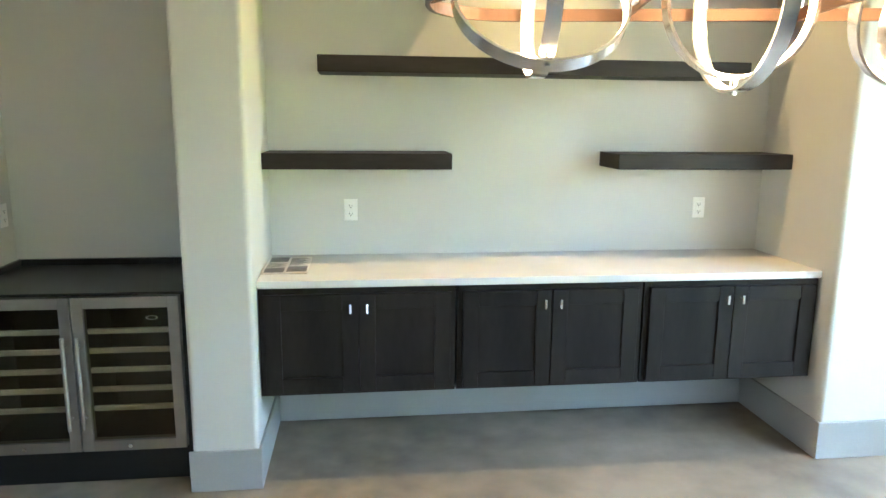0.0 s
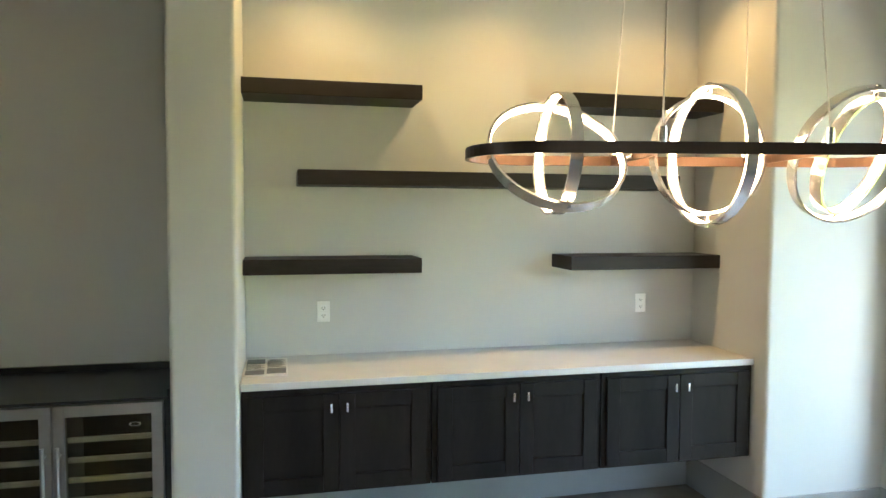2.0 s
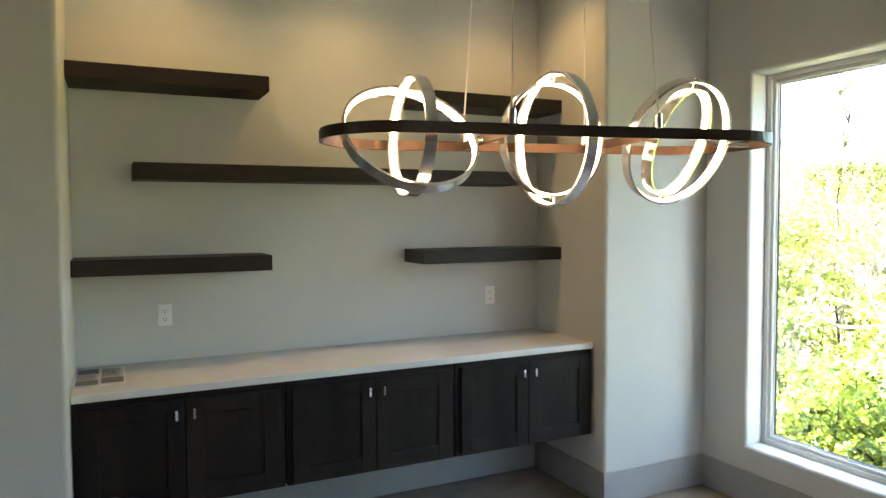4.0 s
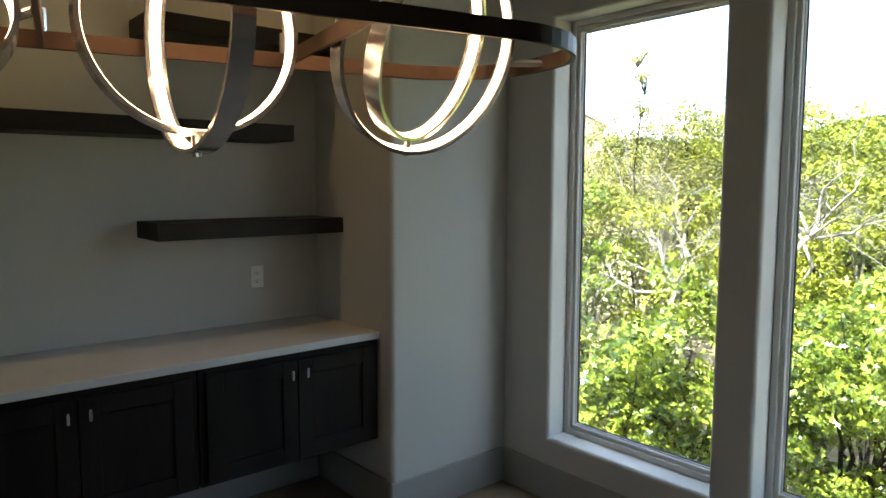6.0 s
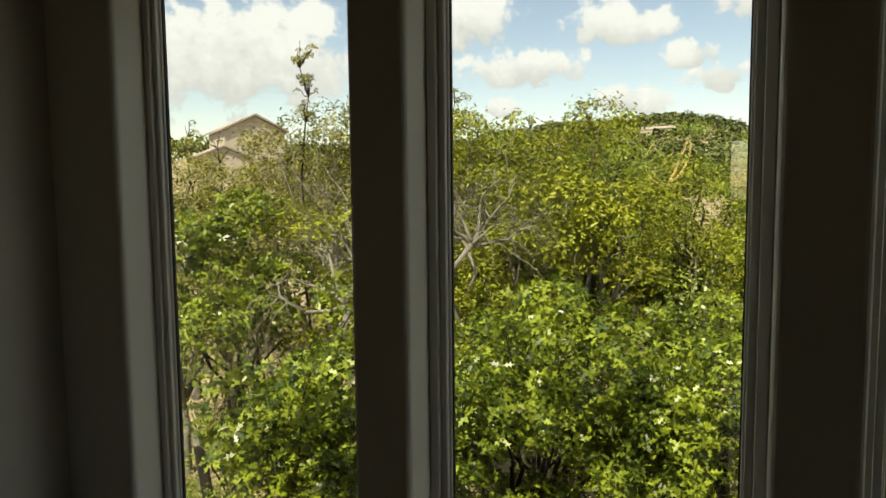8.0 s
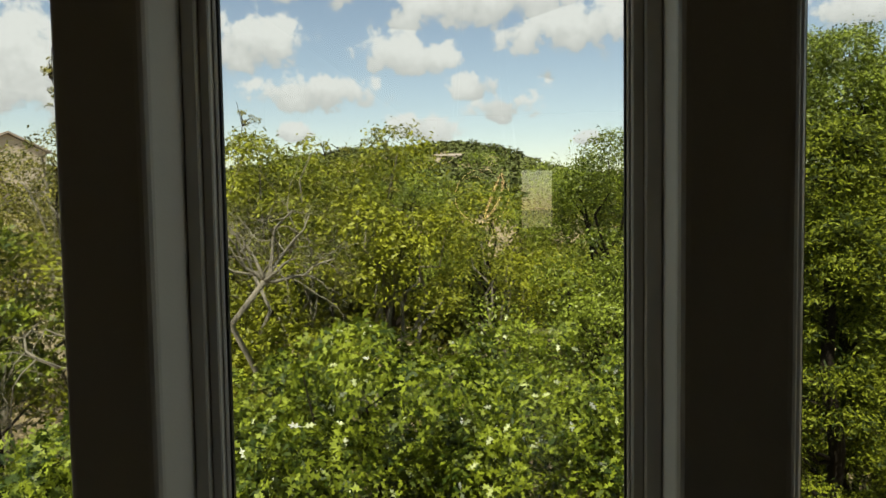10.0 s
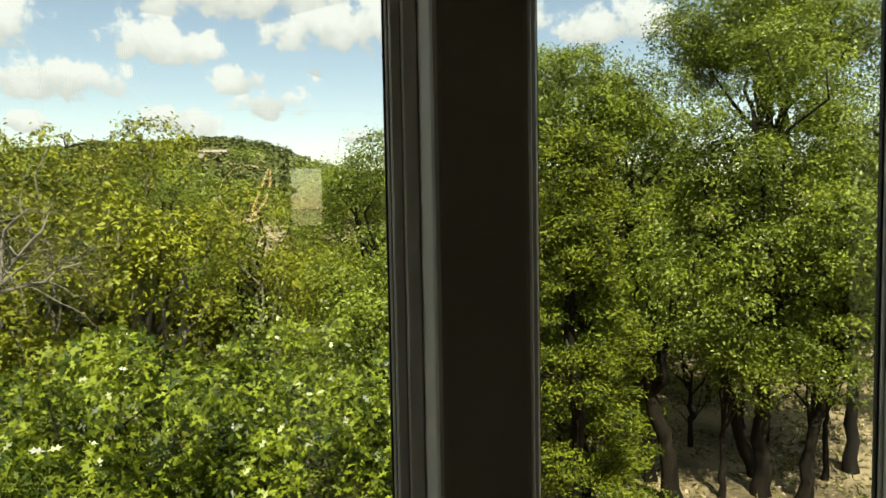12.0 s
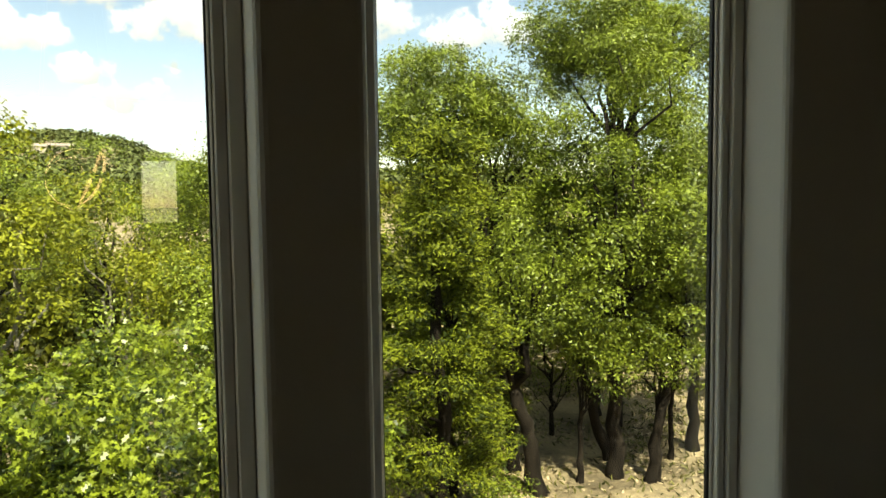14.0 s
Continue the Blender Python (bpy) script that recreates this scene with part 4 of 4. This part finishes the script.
# low brush on the litter
for x, y, z, r, n in ((10.2, -6.3, -2.5, 0.7, 9), (11.8, -5.0, -2.3, 0.8, 10), (13.0, -7.2, -2.6, 0.7, 8), (9.6, -5.2, -2.4, 0.7, 8), (15.5, -7.2, -2.2, 1.0, 10), (7.9, 3.6, -2.4, 0.7, 9), (9.8, 4.9, -2.3, 0.9, 10), (8.9, 4.6, -2.5, 0.8, 10), (10.6, 5.6, -2.0, 1.0, 12), (9.2, 5.6, -2.5, 0.8, 10), (11.6, 6.9, -1.7, 1.2, 18), (13.0, 8.6, -1.3, 1.3, 18), (8.3, 4.6, -2.6, 0.7, 10), (12.2, 9.2, -1.6, 1.3, 18), (10.9, 7.9, -1.8, 1.2, 16), (8.4, 2.4, -2.2, 0.8, 9), (15.8, -10.2, -2.2, 1.0, 12), (17.0, -12.0, -2.1, 1.2, 14), (16.8, -9.0, -2.0, 1.2, 14), (18.5, -10.5, -1.9, 1.3, 14), (14.0, -5.6, -2.2, 0.9, 12)):
    b = thing("bush", "low green bush on dry leaf litter", "bush", (x, y, lie(x, y)), "low bushes")
    for k in range(4):
        e = Vector((x, y, z)) + Vector(RNG.normal(size=3)) * r * 0.4
        part("stem", tube(limb_line((x, y, lie(x, y)), e, 4, 0.2), [0.015 - 0.002 * i for i in range(5)], 4), BARK, b)
    at, fc = leaves_on(blobs_in((x, y, z), (r, r, 0.5), n, 0.14, 0.30), 260)
    leaf_mesh("leaves", at, fc, RNG.uniform(0.7, 1.2, len(at)) * 0.055, LEAF, LEAF_OAK, b, 0.2)
def scatter(name, label, n, xs, ys, size, shape, material, upright):
    x, y = RNG.uniform(*xs, n), RNG.uniform(*ys, n)
    keep = RNG.random(n) < np.array([0.5 + 0.9 * noise.noise((a * 0.6, b * 0.6, 9)) for a, b in zip(x, y)])
    x, y = x[keep], y[keep]
    z = np.array([lie(a, b) for a, b in zip(x, y)]) + size * (0.35 if upright else 0.12)
    f = RNG.normal(size=(len(x), 3)) * (0.35 if not upright else 1.0) + np.array((0, 0, 0 if upright else 1))
    if upright:
        f[:, 2] *= 0.25
    return tagged(leaf_mesh(name, np.c_[x, y, z], f, RNG.uniform(0.5, 1.4, len(x)) * size, shape, material), label, "litter", kind="stuff")


scatter("leaf_litter", "dry fallen oak leaves on pale soil", 26000, (8, 22), (-16, -4), 0.10, OVAL, DRY, False)
scatter("leaf_litter", "dry fallen oak leaves on pale soil", 9000, (5, 12), (2.5, 9), 0.10, OVAL, DRY, False)
scatter("grass", "sparse dry grass between the trees", 16000, (8, 22), (-16, -4), 0.13, BLADE, GRASS, True)
scatter("grass", "sparse dry grass between the trees", 9000, (5, 12), (2.5, 9), 0.13, BLADE, GRASS, True)
# broken stub of a trunk
st = thing("tree_stump", "dark broken tree stub with a pale torn top", "stump", (8.35, 3.9, lie(8.35, 3.9)))
part("stub", tube([(8.35, 3.75, -3.2), (8.3, 3.9, -2.3), (8.25, 4.02, -1.45)], [0.09, 0.075, 0.06], 8), BARK, st, "", True)
part("torn_top", tube([(8.25, 4.02, -1.46), (8.24, 4.04, -1.34), (8.26, 4.03, -1.24)], [0.06, 0.05, 0.01], 7), PALE, st, "pale splintered wood")

# woods that roll on to the hill
places, sizes, turn_to = [], [], []
for k in range(360):
    a, r = radians(RNG.uniform(-58, 66)), 18 + 170 * RNG.random() ** 1.5
    if math.degrees(a) > 34 and r < 24 or 34 < math.degrees(a) < 48 and r < 112:      # clearing before the houses
        continue
    x, y = EYE[0] + r * math.cos(a), EYE[1] + r * math.sin(a)
    g = lie(x, y)
    h, w = RNG.uniform(2.6, 4.6), RNG.uniform(1.3, 2.3) * (1 + r / 140)
    bl = blobs_in((x, y, g + h * 0.62), (w, w, h * 0.42), 7, 0.5 * w, 0.7 * w, -0.3)
    leaf = 0.13 + r * 0.0048
    p, f = leaves_on(bl, min(26, 0.75 / (leaf * leaf)), 0.6)
    places.append(p)
    turn_to.append(f)
    sizes.append(RNG.uniform(0.7, 1.3, len(p)) * leaf)
tagged(leaf_mesh("far_woods", np.concatenate(places), np.concatenate(turn_to), np.concatenate(sizes), CARD, LEAF_FAR), "rolling scrub oak woods beyond the near trees", "woods", kind="stuff")
places, sizes, turn_to = [], [], []
for k in range(2900):
    a, r = radians(RNG.uniform(-30, 42)), 120 + 520 * RNG.random() ** 0.8
    x, y = EYE[0] + r * math.cos(a), EYE[1] + r * math.sin(a)
    if abs(math.degrees(a) - 7.2) < 2.2 and 366 < r < 380:      # clearing before the hill houses
        continue
    w = RNG.uniform(2.4, 4.8)
    p, f = leaves_on(np.array([(x, y, lie(x, y) + w * 0.6, w)]), 0.40 * (1.9 / min(1.9, 0.0085 * r)) ** 2, 0.8)
    places.append(p)
    turn_to.append(f)
    sizes.append(RNG.uniform(0.8, 1.4, len(p)) * min(1.9, 0.0085 * r))
tagged(leaf_mesh("hill_woods", np.concatenate(places), np.concatenate(turn_to), np.concatenate(sizes), CARD, LEAF_HILL), "wooded hill on the horizon", "woods", kind="stuff")


def gable_house(name, label, at, turn, w, d, wall_h, roof_h, group=""):
    """A plain far house: walls, a gabled roof with eaves, windows."""
    h = thing(name, label, "house", (0, 0, 0), group)
    bm = bmesh.new()
    prof = [(-w / 2, 0), (w / 2, 0), (w / 2, wall_h), (0, wall_h + roof_h), (-w / 2, wall_h)]
    f = [[bm.verts.new((x, y, z)) for x, z in prof] for y in (-d / 2, d / 2)]
    bm.faces.new(f[0])
    bm.faces.new(f[1][::-1])
    for i in range(5):
        bm.faces.new((f[0][i], f[0][(i + 1) % 5], f[1][(i + 1) % 5], f[1][i]))
    part("wall", bm, STUCCO, h)
    for s in (-1, 1):
        e, t = 0.06 * w, 0.03 * w
        a, b = Vector((0, 0, wall_h + roof_h + t * 0.4)), Vector((s * (w / 2 + e), 0, wall_h - e * 2 * roof_h / w + t * 0.4))
        bm = bmesh.new()
        q = []
        for y in (-d / 2 - e, d / 2 + e):
            q.append([bm.verts.new((p.x, y, p.z + dz)) for p, dz in ((a, 0), (b, 0), (b, t), (a, t))])
        bm.faces.new(q[0])
        bm.faces.new(q[1][::-1])
        for i in range(4):
            bm.faces.new((q[0][i], q[0][(i + 1) % 4], q[1][(i + 1) % 4], q[1][i]))
        part("roof", bm, ROOF, h)
    for i in (-1, 1):
        part("window", box((i * w * 0.25 - 0.5, -d / 2 - 0.06, wall_h * 0.45), (i * w * 0.25 + 0.5, -d / 2 + 0.02, wall_h * 0.75)), SEAL, h)
    h.matrix_basis = pose(*at, 0, 0, turn)
    return h


for r, a, w, d, wall_h, roof_h in ((100, 40.0, 8.0, 9.0, 6.9, 1.9), (97, 42.2, 6.5, 7.0, 3.3, 1.3)):
    x, y = 1.6 + r * math.cos(radians(a)), -2.4 + r * math.sin(radians(a))
    gable_house("house", "tan stucco house with a brown gabled roof among trees", (x, y, lie(x, y) - 0.5), 145, w, d, wall_h + 3.1 - lie(x, y), roof_h, "far houses")
for r, a, w, d in ((374, 8.0, 6, 8), (376, 6.7, 6, 10)):
    x, y = EYE[0] + r * math.cos(radians(a)), EYE[1] + r * math.sin(radians(a))
    gable_house("house", "pale long low house on the wooded hill", (x, y, lie(x, y) - 0.5), 8, w, d, 3.4, 1.2, "hill houses")
